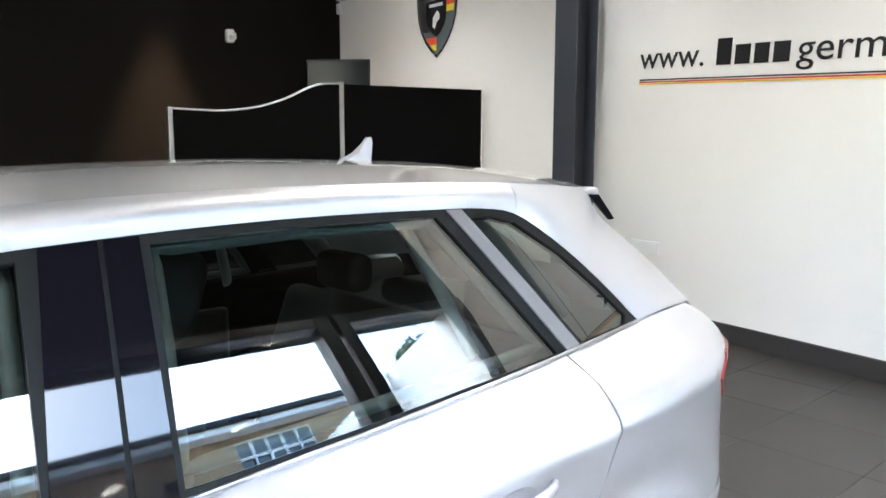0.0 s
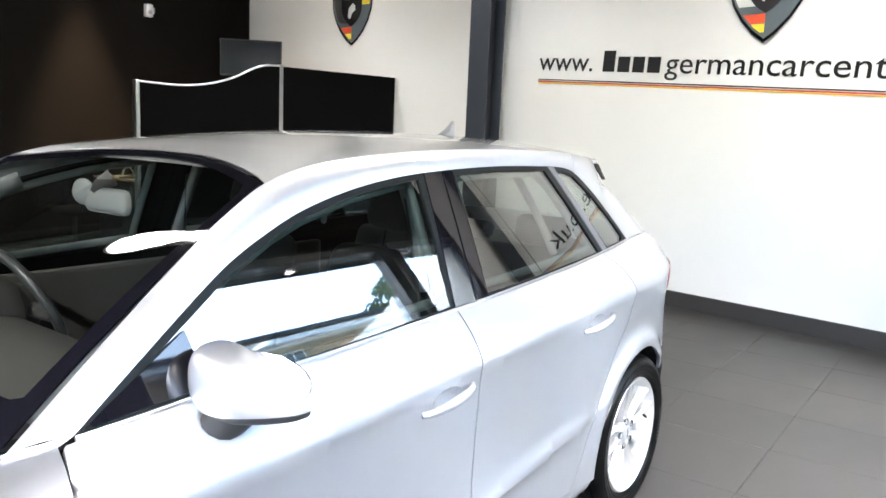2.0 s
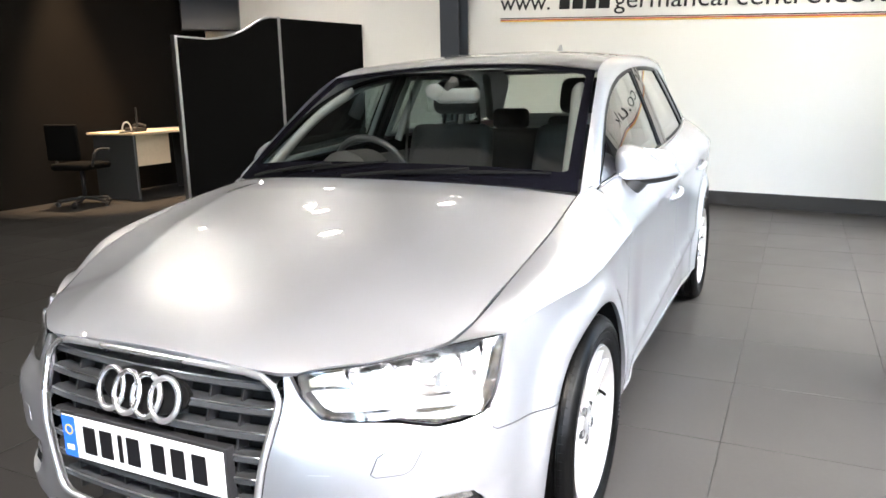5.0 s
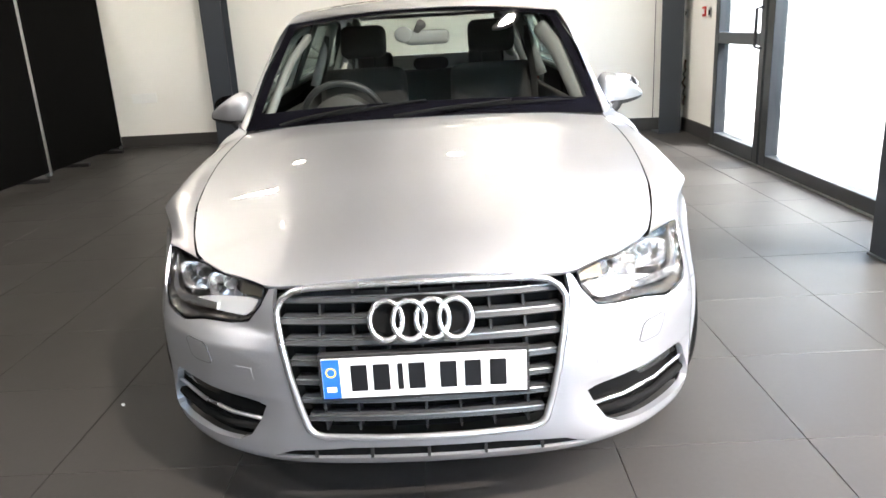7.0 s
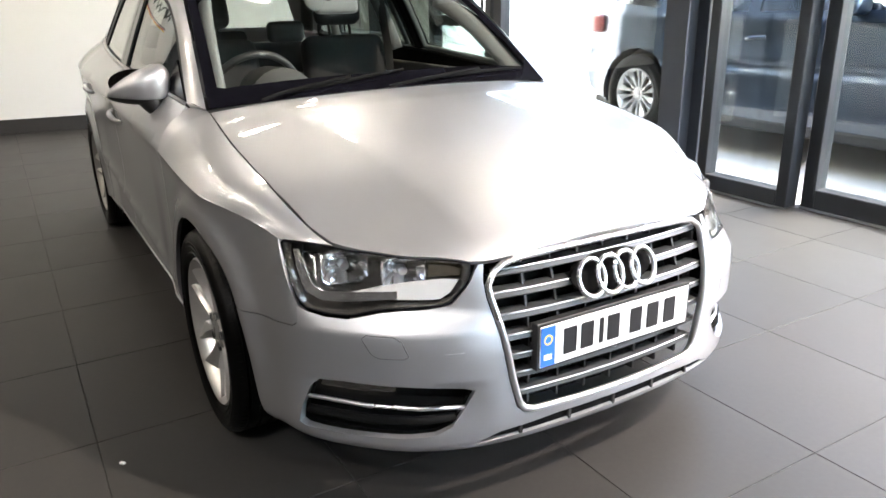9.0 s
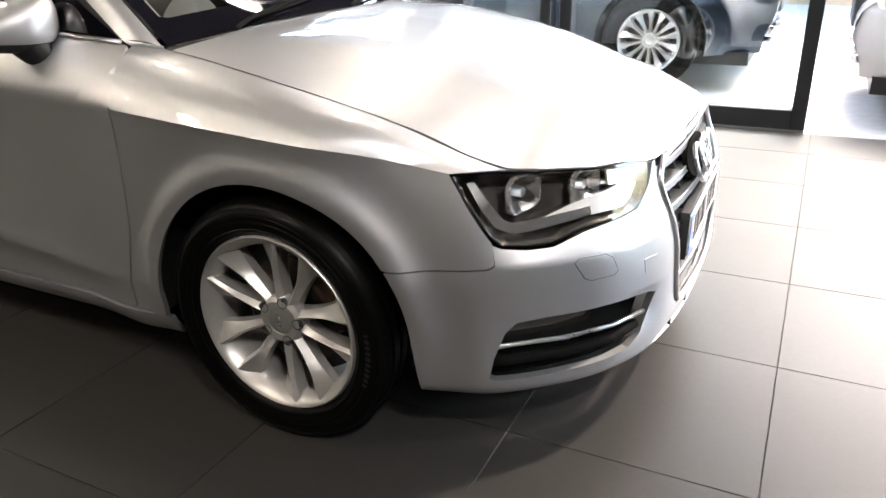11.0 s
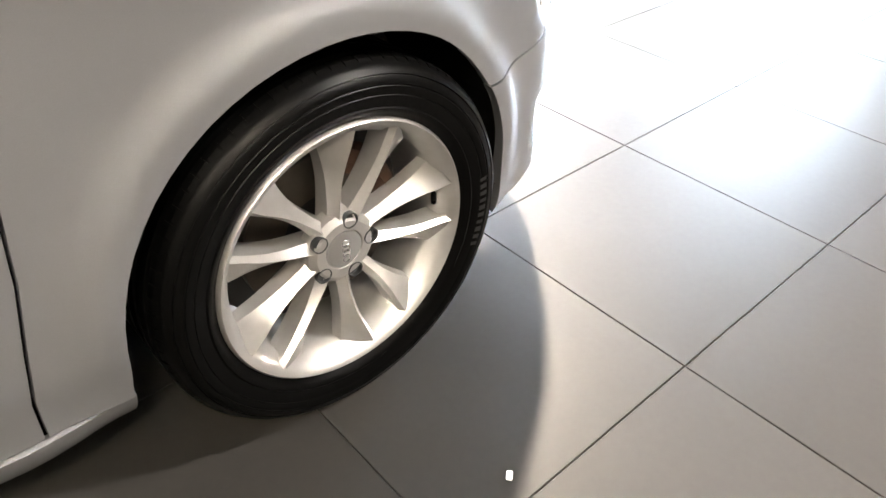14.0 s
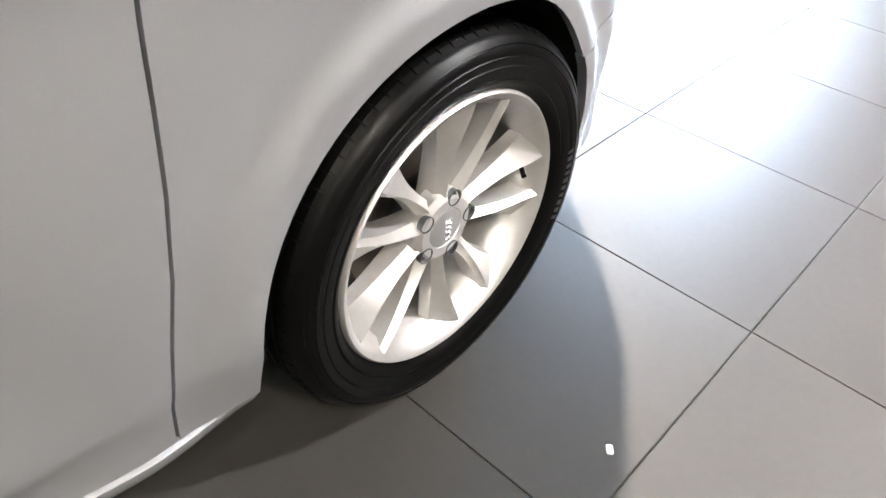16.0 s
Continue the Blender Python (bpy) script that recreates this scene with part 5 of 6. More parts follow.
for y in (-0.36, 0.36):
    car_seat(0.0, y, hatchback)
part("rear_bench", boxed(-1.15, -0.62, -0.6, 0.6, 0.36, 0.58, 0.06, 3), "seat", hatchback, smooth=50)
bm = boxed(-0.07, 0.07, -0.6, 0.6, 0, 0.55, 0.05, 3)
bmesh.ops.transform(bm, matrix=pose(-1.12, 0, 0.5, 0, -20, 0), verts=bm.verts)
part("rear_backrest", bm, "seat", hatchback, smooth=50)
for y in (-0.38, 0.38, 0):
    part("rear_headrest", boxed(-1.40, -1.30, y - 0.12, y + 0.12, 1.02, 1.15 if y else 1.10, 0.035, 3), "seat", hatchback, smooth=50)
bm = bmesh.new()
grid = [[bm.verts.new((p[0], p[1] * 0.96 * j / 6, p[2] - 0.03 + 0.022 * (1 - (j / 6) ** 2))) for j in range(-6, 7)] for p in roof_side[6:108:9]]
for i in range(len(grid) - 1):
    for j in range(12):
        bm.faces.new((grid[i][j], grid[i + 1][j], grid[i + 1][j + 1], grid[i][j + 1]))
part("headliner", bm, "trim_light", hatchback, "pale grey cloth headlining", smooth=True)
for side in (1, -1):
    for pts, r in (([(0.86, 0.645, 0.955), (0.54, 0.582, 1.180), (0.35, 0.535, 1.272)], 0.036), ([(-0.24, 0.62, 1.02), (-0.26, 0.555, 1.2), (-0.27, 0.49, 1.34)], 0.035), ([(-1.03, 0.61, 1.05), (-0.98, 0.55, 1.2), (-0.93, 0.48, 1.34)], 0.028), ([(-1.40, 0.55, 1.1), (-1.28, 0.51, 1.22), (-1.12, 0.46, 1.34)], 0.045)):
        part("pillar_trim", tube(bmesh.new(), [(a, side * b, c) for a, b, c in spline(pts, 5)], r, 10, flat=0.5), "trim_light", hatchback, "pale grey pillar trim", smooth=True)
    part("door_lining", boxed(-1.05, 0.86, side * 0.66 - 0.02, side * 0.66 + 0.02, 0.35, 0.955, 0.015), "trim_dark", hatchback)
    part("seat_belt", tube(bmesh.new(), [(-0.24, side * 0.53, 1.28), (-0.26, side * 0.58, 1.0), (-0.26, side * 0.60, 0.5)], 0.022, 8, flat=0.12), "trim_dark", hatchback)
part("parcel_shelf", boxed(-1.85, -1.36, -0.55, 0.55, 0.98, 1.0, 0.008), "trim_dark", hatchback)
mirror_in = empty("cabin_mirror")
mirror_in.parent = hatchback
bm = boxed(0.355, 0.392, -0.085, 0.12, 1.222, 1.288, 0.026, 4)
part("mirror_case", bm, "trim_light", mirror_in, "pale mirror case", smooth=50)
bm = bmesh.new()
bmesh.ops.create_uvsphere(bm, u_segments=20, v_segments=14, radius=1.0, matrix=Matrix.Translation((0.383, -0.088, 1.272)) @ Matrix.Diagonal((0.022, 0.042, 0.036, 1.0)))
part("sensor_pod", bm, "trim_light", mirror_in, "pale sensor housing", smooth=True)
part("mirror_foot", tube(bmesh.new(), [(0.382, -0.03, 1.275), (0.372, -0.02, 1.295), (0.345, -0.005, 1.315)], [0.014, 0.018, 0.024], 10), "trim_dark", mirror_in, smooth=True)


# ---- wheels ----
def tyre(bm, r, w, rim_r):
    """A road tyre: beads, ridged sidewalls with a rim protector, grooved tread."""
    h = r - rim_r
    side = [(-0.05, 0.40), (0.10, 0.452), (0.14, 0.470), (0.20, 0.480), (0.23, 0.472), (0.30, 0.486), (0.44, 0.497), (0.455, 0.491), (0.475, 0.498), (0.60, 0.500), (0.615, 0.494), (0.635, 0.499), (0.76, 0.482), (0.775, 0.474), (0.79, 0.480), (0.88, 0.452), (0.93, 0.420), (0.965, 0.380)]
    prof = [(rim_r + h * a, -w * b) for a, b in side]
    for y in (-0.24, -0.08, 0.08, 0.24):
        prof += [(r, w * (y - 0.06)), (r, w * (y + 0.045)), (r - 0.007, w * (y + 0.055)), (r - 0.007, w * (y + 0.085))]
    prof += [(r, w * 0.34)] + [(rim_r + h * a, w * b) for a, b in side[::-1]]
    return lathe(bm, prof, "y", 96)


def shoulder_block(r, w, t, wide=0.030):
    """One sipe-edged block at the tyre's shoulder."""
    bm = bmesh.new()
    rows = []
    for a in (t - wide, t + wide):
        rows.append([bm.verts.new((q * math.cos(a), y, q * math.sin(a))) for q, y in ((r - 0.001, w * 0.335), (r + 0.0008, w * 0.338), (r - 0.0016, w * 0.385), (r - 0.0062, w * 0.420), (r - 0.0085, w * 0.421))])
    for j in range(4):
        bm.faces.new((rows[0][j], rows[1][j], rows[1][j + 1], rows[0][j + 1]))
    bm.faces.new(rows[0])
    bm.faces.new(rows[1][::-1])
    bmesh.ops.recalc_face_normals(bm, faces=bm.faces)
    return bm


def road_wheel(name, parent, x, y, side, r=0.317, w=0.222, rim=0.232, spokes=10, mats=("rubber", "alloy"), turn=0.0, fine=True, dish=0.022):
    """A wheel standing at x, y: tyre, rim, spokes, hub, bolts, brake. side 1 faces +y."""
    ob = empty(name, pose(x, y, r, 0, 0, 0 if side > 0 else 180))
    if parent:
        ob.parent = parent
    part("tyre", tyre(bmesh.new(), r, w, rim), mats[0], ob, "black road tyre", smooth=40)
    if fine:
        joined = bmesh.new()
        for k in range(88):
            one = shoulder_block(r, w, 2 * math.pi * k / 88)
            me = bpy.data.meshes.new("block")
            one.to_mesh(me)
            one.free()
            joined.from_mesh(me)
            bpy.data.meshes.remove(me)
        tagged(part("tread", joined, mats[0], ob), kind="stuff")
        for k in range(10):
            t, wide = -0.35 + k * 0.055, 0.013 + 0.005 * (k % 3) / 2
            lo, hi, base = rim + 0.034, rim + 0.052, w * 0.496
            bm = bmesh.new()
            rows = [[bm.verts.new((-q * math.cos(ang), yy, q * math.sin(ang))) for q, yy in ((lo, base - 0.004), (lo + 0.002, base + 0.0008), (hi - 0.002, base + 0.0008), (hi, base - 0.004))] for ang in (t - wide, t + wide)]
            for j in range(3):
                bm.faces.new((rows[0][j], rows[1][j], rows[1][j + 1], rows[0][j + 1]))
            bmesh.ops.recalc_face_normals(bm, faces=bm.faces)
            part("sidewall_bar", bm, "rubber_mark", ob)
    h = w * 0.44
    prof = [(rim - 0.004, -h), (rim - 0.03, -h * 0.8), (rim - 0.035, h * 0.3), (rim - 0.030, h * 0.72), (rim - 0.019, h * 0.86), (rim - 0.013, h * 0.98), (rim - 0.004, h * 1.03), (rim, h * 0.98), (rim + 0.001, h * 0.9)]
    rim_ob = part("rim", lathe(bmesh.new(), prof, "y", 72), mats[1], ob, smooth=50)
    face = h * 0.98
    n = 15
    turn = math.radians(turn)
    for k in range(spokes):
        lean = 1 if k % 2 else -1
        centre = turn + 2 * math.pi * (k // 2) / (spokes // 2)
        gap = math.pi / spokes
        bm = bmesh.new()
        rows = []
        for i in range(n):
            t = i / (n - 1)
            rr = 0.046 + (rim - 0.022 - 0.046) * t
            mid = centre + lean * gap * (0.98 - 0.06 * t)
            wide = 0.030 - 0.008 * math.sin(math.pi * min(t * 1.15, 1)) + 0.030 * t**3.2
            yy = face - 0.005 - dish * (1 - t) ** 1.3 - 0.005 * math.sin(math.pi * t)
            up, ac = Vector((math.cos(mid), 0, math.sin(mid))), Vector((-math.sin(mid), 0, math.cos(mid))) * lean
            crest = 0.52 - 0.40 * smoothstep(0.1, 0.95, t)
            fall = 0.011 + 0.013 * t
            row = []
            for q, dy, dr in ((-0.03, -0.045, -0.004 * t), (0.0, -0.013 + 0.007 * t, 0.0), (crest * 0.6, -0.003 + 0.002 * t, 0.004 * t**8), (crest, 0.003, 0.007 * t**8), (crest + 0.25 * (1 - crest), 0.002 - fall * 0.22, 0.005 * t**8), (crest + 0.6 * (1 - crest), -fall * 0.55, 0.0), (1.0, -fall, -0.004 * t**8), (1.03, -0.045, -0.008 * t)):
                row.append(bm.verts.new(up * (rr + dr) + ac * wide * (q - 0.5) + Vector((0, yy + dy, 0))))
            rows.append(row)
        for i in range(n - 1):
            for j in range(7):
                bm.faces.new((rows[i][j], rows[i + 1][j], rows[i + 1][j + 1], rows[i][j + 1]))
        bm.faces.new(rows[-1])
        bmesh.ops.recalc_face_normals(bm, faces=bm.faces)
        part("spoke", bm, mats[1], rim_ob, smooth=28)
    hub = part("hub", lathe(bmesh.new(), [(0.0, face - dish - 0.03), (0.066, face - dish - 0.03), (0.063, face - dish - 0.006), (0.052, face - dish + 0.002), (0.036, face - dish + 0.002), (0.034, face - dish - 0.002), (0.0, face - dish - 0.002)], "y", 40), mats[1], ob, smooth=30)
    part("hub_cap", lathe(bmesh.new(), [(0.0, face - dish + 0.006), (0.026, face - dish + 0.005), (0.033, face - dish + 0.002), (0.033, face - dish - 0.004)], "y", 32), "silver_part", hub, smooth=30)
    if fine:
        for k in range(4):
            c = Vector((0, face - dish + 0.0065, (k - 1.5) * 0.0098))
            part("cap_ring", tube(bmesh.new(), [c + Vector((0.0066 * math.cos(t), 0, 0.0066 * math.sin(t))) for t in (2 * math.pi * i / 16 for i in range(16))], 0.0011, 6, closed=True), "chrome", hub)
        for k in range(5):
            t = turn + 2 * math.pi * k / 5
            c = (0.053 * math.cos(t), 0, 0.053 * math.sin(t))
            part("wheel_bolt", lathe(bmesh.new(), [(0.0, face - dish - 0.001), (0.008, face - dish - 0.001), (0.009, face - dish - 0.004), (0.0115, face - dish - 0.004), (0.0125, face - dish + 0.0035), (0.014, face - dish + 0.0035), (0.014, face - dish - 0.006)], "y", 14, c), "grey_plastic", hub, smooth=30)
    part("brake_disc", lathe(bmesh.new(), [(0.07, face - 0.085), (0.145, face - 0.085), (0.145, face - 0.105), (0.07, face - 0.105), (0.07, face - 0.085)], "y", 48), "disc", ob, smooth=30)
    turn_to = 5 if side > 0 else 105
    arc = [(0.13 * math.cos(math.radians(turn_to + 10 * i)), face - 0.092, 0.13 * math.sin(math.radians(turn_to + 10 * i))) for i in range(8)]
    bm = tube(bmesh.new(), arc, [0.020, 0.028, 0.030, 0.028, 0.028, 0.030, 0.028, 0.020], 8)
    part("brake_caliper", bm, "rust", ob)
    bm = lathe(bmesh.new(), [(0, -0.03), (rim - 0.045, -0.03), (rim - 0.045, -0.045), (0, -0.045)], "y", 32)
    part("back_plate", bm, "plastic", ob)
    if fine:
        part("valve", tube(bmesh.new(), [((rim - 0.03) * math.cos(3.05), face - 0.035, (rim - 0.03) * math.sin(3.05)), ((rim - 0.05) * math.cos(3.05), face - 0.012, (rim - 0.05) * math.sin(3.05))], 0.005, 8), "rubber", ob)
    return ob


for wx in (WB, -WB):
    for side in (1, -1):
        track = 0.775 if wx > 0 else 0.762
        wh = road_wheel("wheel", hatchback, wx, side * track, side, r=0.319, rim=0.232, turn=34.0 if (wx > 0 and side < 0) else 31.0 + 20 * wx)

# ---- graphics on the cream wall ----
def wall_text(words, y, z, size, mat, name, label, squeeze=1.0):
    """Flat lettering fixed to the cream wall, running towards +y."""
    cu = bpy.data.curves.new(name, "FONT")
    cu.body, cu.size, cu.extrude, cu.resolution_u = words, size, 0.002, 4
    cu.materials.append(M[mat])
    ob = new(name, cu)
    bpy.context.view_layer.update()
    width = ob.dimensions.x
    me = bpy.data.meshes.new_from_object(ob.evaluated_get(bpy.context.evaluated_depsgraph_get()))
    bpy.data.objects.remove(ob)
    ob = new(name, me)
    ob.matrix_world = pose(X_REAR + 0.004, y, z, 90, 0, 90) @ Matrix.Diagonal((squeeze, 1, 1, 1))
    return ob, width * squeeze


sign = empty("wall_lettering", pose(X_REAR, -2.13, 2.21))
letters, w1 = wall_text("www.", -2.15, 2.213, 0.274, "ink", "letters", "", 1.05)
letters.parent = sign
letters.matrix_parent_inverse = sign.matrix_world.inverted()
y = -1.36
for h, wide in ((0.20, 0.132), (0.145, 0.13), (0.145, 0.122), (0.145, 0.13)):
    bar = part("name_bar", boxed(X_REAR + 0.002, X_REAR + 0.006, y, y + wide, 2.213, 2.213 + h, 0.001, 1), "ink", None)
    bar.parent = sign
    bar.matrix_parent_inverse = sign.matrix_world.inverted()
    y += wide + 0.034
y = -0.69
for words, wide in (("germancarcentre", 2.06), (".co.uk", 0.72)):
    letters, w2 = wall_text(words, y, 2.213, 0.274, "ink", "letters", "", 1.0)
    letters.matrix_world = letters.matrix_world @ Matrix.Diagonal((wide / w2, 1, 1, 1))
    letters.parent = sign
    letters.matrix_parent_inverse = sign.matrix_world.inverted()
    y += wide + 0.03
for z0, z1, mat in ((2.114, 2.124, "ink"), (2.095, 2.105, "red"), (2.079, 2.091, "gold")):
    line = part("underline", boxed(X_REAR + 0.001, X_REAR + 0.004, -2.14, 2.46, z0, z1), mat, None)
    line.parent = sign
    line.matrix_parent_inverse = sign.matrix_world.inverted()
sign.matrix_world = ANGLED @ pose(0, 0.532, 2.1, -3.1) @ Matrix.Diagonal((1, 1.02, 1, 1)) @ pose(-X_REAR, 2.127, -2.1) @ sign.matrix_world
tagged(sign, "black web address lettering with black, red and gold underlines", "sign")


def shield(place_at):
    """A moulded crest on the wall: silver rim, dark field, coloured flashes, plain inner crest and bars."""
    ob = empty("wall_shield", place_at)
    half = [(0.0, 0.0), (0.10, 0.075), (0.20, 0.18), (0.285, 0.31), (0.335, 0.45), (0.352, 0.60), (0.355, 0.90), (0.335, 0.985), (0.27, 1.01), (0.0, 1.02)]
    full = half + [(-a, b) for a, b in half[::-1] if a > 0]

    def place(u, v, d):
        return Vector((d, u, v))

    def plate_of(name, loop, d0, d1, mat, lb=""):
        bm = bmesh.new()
        prism(bm, loop, lambda u, v, d: place(u, v, d0 + d), d1 - d0)
        part(name, bm, mat, ob, lb)

    def scaled(k, dz=0.0):
        return [(u * k, 0.5 + (v - 0.5) * k + dz) for u, v in full]

    def clipped(u0, u1, v0, v1, k):
        """The part of the field between two heights and two sides."""
        lp = [(u * k, 0.5 + (v - 0.5) * k) for u, v in half]
        lim = lambda v: float(np.interp(v, [q[1] for q in lp], [q[0] for q in lp]))
        vs = [v0 + (v1 - v0) * i / 8 for i in range(9)]
        right = [(min(u1, lim(v)), v) for v in vs]
        left = [(max(u0, -lim(v)), v) for v in vs]
        return right + left[::-1]

    plate_of("rim", full, 0.002, 0.022, "chrome", "bright bevelled rim")
    plate_of("field", scaled(0.93), 0.022, 0.026, "slate")
    plate_of("grey_side", clipped(-0.4, -0.02, 0.30, 0.68, 0.88), 0.026, 0.028, "satin")
    plate_of("flash", clipped(-0.4, 0.0, 0.16, 0.235, 0.88), 0.0282, 0.030, "orange")
    plate_of("flash", clipped(-0.4, 0.0, 0.085, 0.155, 0.88), 0.0282, 0.030, "yellow")
    plate_of("flash", clipped(0.06, 0.4, 0.50, 0.575, 0.88), 0.0282, 0.030, "yellow")
    plate_of("flash", clipped(0.06, 0.4, 0.58, 0.655, 0.88), 0.0282, 0.030, "orange")
    plate_of("header", clipped(-0.36, 0.36, 0.70, 0.93, 0.9), 0.0262, 0.031, "ink")
    plate_of("inner_crest", [(u * 0.5, 0.24 + v * 0.40) for u, v in full], 0.0305, 0.034, "ink")
    plate_of("crest_mark", [(-0.06, 0.36), (-0.02, 0.33), (0.01, 0.40), (0.07, 0.44), (0.06, 0.50), (0.02, 0.53), (-0.05, 0.46)], 0.0345, 0.036, "white")
    for k in range(4):
        plate_of("name_bar", [(-0.22 + 0.115 * k, 0.76), (-0.13 + 0.115 * k, 0.76), (-0.13 + 0.115 * k, 0.83), (-0.22 + 0.115 * k, 0.83)], 0.0315, 0.033, "white")
    plate_of("small_bar", [(-0.12, 0.575), (0.12, 0.575), (0.12, 0.612), (-0.12, 0.612)], 0.0345, 0.036, "white")
    return tagged(ob, "grey and black shield sign with red and yellow flashes", "sign", "wall shields")


shield(pose(X_REAR, -4.90, 2.575))
shield(ANGLED @ pose(0, 2.888, 2.345))


# ---- the desk corner ----
def office_screen():
    ob = empty("office_screen", pose(X_REAR + 0.04, -4.15, 0))
    wave = [(3.40, 1.825), (3.2, 1.822), (2.95, 1.824), (2.65, 1.868), (2.38, 1.95), (2.15, 2.055), (2.0, 2.098), (1.82, 2.112)]
    pts = [tuple(p) for p in spline(wave, 5)]
    for name, loop in (("curved_panel", [(1.83, 0.04)] + [(3.40, 0.04)] + pts), ("straight_panel", [(0.0, 0.04), (1.78, 0.04), (1.78, 2.118), (0.0, 2.165)])):
        bm = bmesh.new()
        prism(bm, loop, lambda u, v, d: Vector((u, d - 0.02, v)), 0.04)
        part(name, bm, "fabric", ob, "black fabric panel")
    part("edge_post", boxed(3.395, 3.435, -0.025, 0.025, 0, 1.845, 0.006, 2), "satin", ob, "aluminium edge post")
    part("edge_post", boxed(1.78, 1.83, -0.025, 0.025, 0, 2.135, 0.006, 2), "satin", ob, "aluminium joining post")
    part("edge_trim", boxed(-0.012, 0.0, -0.022, 0.022, 0, 2.165, 0.003, 1), "satin", ob, "thin aluminium edge trim")
    part("top_trim", tube(bmesh.new(), [(u, 0, v + 0.005) for u, v in pts], 0.014, 8), "satin", ob, "curved aluminium top trim", smooth=True)
    for u in (0.4, 1.3, 2.2, 3.2):
        part("foot", boxed(u - 0.03, u + 0.03, -0.2, 0.2, 0, 0.04, 0.01, 2), "plastic", ob)
    return tagged(ob, "black fabric office screen with a wave-shaped aluminium top", "office screen")


office_screen()
tv = empty("wall_television", look((-5.38, -6.56, 2.44), (-3.3, -4.5, 2.32)))
part("casing", boxed(-0.42, 0.42, -0.25, 0.25, -0.02, 0.05, 0.012, 2), "plastic", tv)
part("display", boxed(-0.40, 0.40, -0.225, 0.23, -0.024, -0.018), "screen", tv, "dark glossy display")
part("bracket", tube(bmesh.new(), [(0, 0, 0.05), (0.0, 0.0, 0.46)], 0.03, 10), "plastic", tv)
tagged(tv, "dark flat television on a bracket in the room corner", "television")

desk = empty("desk", pose(-3.74, -6.35, 0))
part("top", boxed(-0.9, 0.55, -0.4, 0.4, 0.81, 0.84, 0.006, 2), "beech", desk, "pale beech desktop")
part("modesty_panel", boxed(-0.12, 0.45, 0.28, 0.30, 0.42, 0.81), "beech", desk)
for x in (-0.85, 0.48):
    part("leg", boxed(x - 0.02, x + 0.02, -0.36, 0.36, 0.0, 0.81, 0.008, 1), "grey_plastic", desk)
tagged(desk, "pale beech office desk with dark legs", "desk")
ph = empty("desk_telephone", pose(-3.50, -6.22, 0.84))
part("base", boxed(-0.09, 0.09, -0.1, 0.1, 0, 0.05, 0.015, 2), "plastic", ph)
part("handset", tube(bmesh.new(), [(-0.06, -0.1, 0.07), (-0.06, 0, 0.085), (-0.06, 0.1, 0.07)], 0.02, 8), "plastic", ph, smooth=True)
part("aerial", tube(bmesh.new(), [(0.05, 0.08, 0.04), (0.05, 0.085, 0.3)], 0.012, 8), "plastic", ph)
tagged(ph, "black cordless telephone standing on the desk", "telephone")
dl = empty("desk_headset", pose(-3.27, -6.12, 0.84))
part("band", tube(bmesh.new(), [(0.07 * math.cos(t), 0.0, 0.02 + 0.11 * math.sin(t)) for t in (math.pi * k / 12 for k in range(13))], 0.009, 8), "silver_part", dl, smooth=True)
part("base", boxed(-0.09, 0.09, -0.05, 0.05, 0, 0.02, 0.006, 1), "plastic", dl)
tagged(dl, "silver banded headset standing on the desk", "headset")


def office_chair(x, y, turn):
    ob = empty("office_chair", pose(x, y, 0, 0, 0, turn))
    part("seat", boxed(-0.24, 0.24, -0.24, 0.24, 0.44, 0.52, 0.035, 3), "fabric", ob, smooth=50)
    part("backrest", boxed(-0.22, 0.22, -0.28, -0.22, 0.56, 0.98, 0.025, 3), "fabric", ob, smooth=50)
    part("column", tube(bmesh.new(), [(0, 0, 0.08), (0, 0, 0.44)], 0.025, 12), "plastic", ob, smooth=True)
    for k in range(5):
        t = 2 * math.pi * k / 5
        leg = part("leg", tube(bmesh.new(), [(0, 0, 0.1), (0.3 * math.cos(t), 0.3 * math.sin(t), 0.065)], 0.02, 8), "plastic", ob)
        part("castor", lathe(bmesh.new(), [(0, -0.02), (0.028, -0.02), (0.03, 0), (0.028, 0.02), (0, 0.02)], "y", 14, (0.3 * math.cos(t), 0.3 * math.sin(t), 0.03)), "plastic", leg, smooth=True)
    for s in (-1, 1):
        part("armrest", tube(bmesh.new(), spline([(s * 0.24, -0.1, 0.48), (s * 0.3, -0.08, 0.66), (s * 0.3, 0.14, 0.67)], 5), 0.016, 8), "plastic", ob, smooth=True)
    return tagged(ob, "black fabric office swivel chair beside the desk", "chair")


office_chair(-2.75, -6.35, 100)
det = empty("movement_sensor", pose(-4.05, Y_DARK + 0.05, 2.89))
part("body", boxed(-0.05, 0.05, -0.05, 0.03, -0.08, 0.08, 0.02, 3), "white_paint", det, smooth=50)
part("eye", lathe(bmesh.new(), [(0, 0.045), (0.02, 0.04), (0.03, 0.028), (0.03, 0.0)], "y", 16, (0, 0, -0.02)), "satin", det, smooth=True)
part("bracket", boxed(-0.09, -0.05, -0.05, -0.01, -0.03, 0.05, 0.006, 1), "white_paint", det)
tagged(det, "small white movement sensor on the black wall", "sensor")
box_ob = empty("alarm_box", pose(X_REAR, -6.6, 3.60))
part("case", boxed(0, 0.09, -0.3, 0.3, -0.10, 0.3, 0.01, 2), "white_paint", box_ob)
part("junction", boxed(0, 0.05, -0.37, -0.31, -0.26, -0.12, 0.008, 2), "white_paint", box_ob)
tagged(box_ob, "white casing fixed high on the cream wall", "casing")


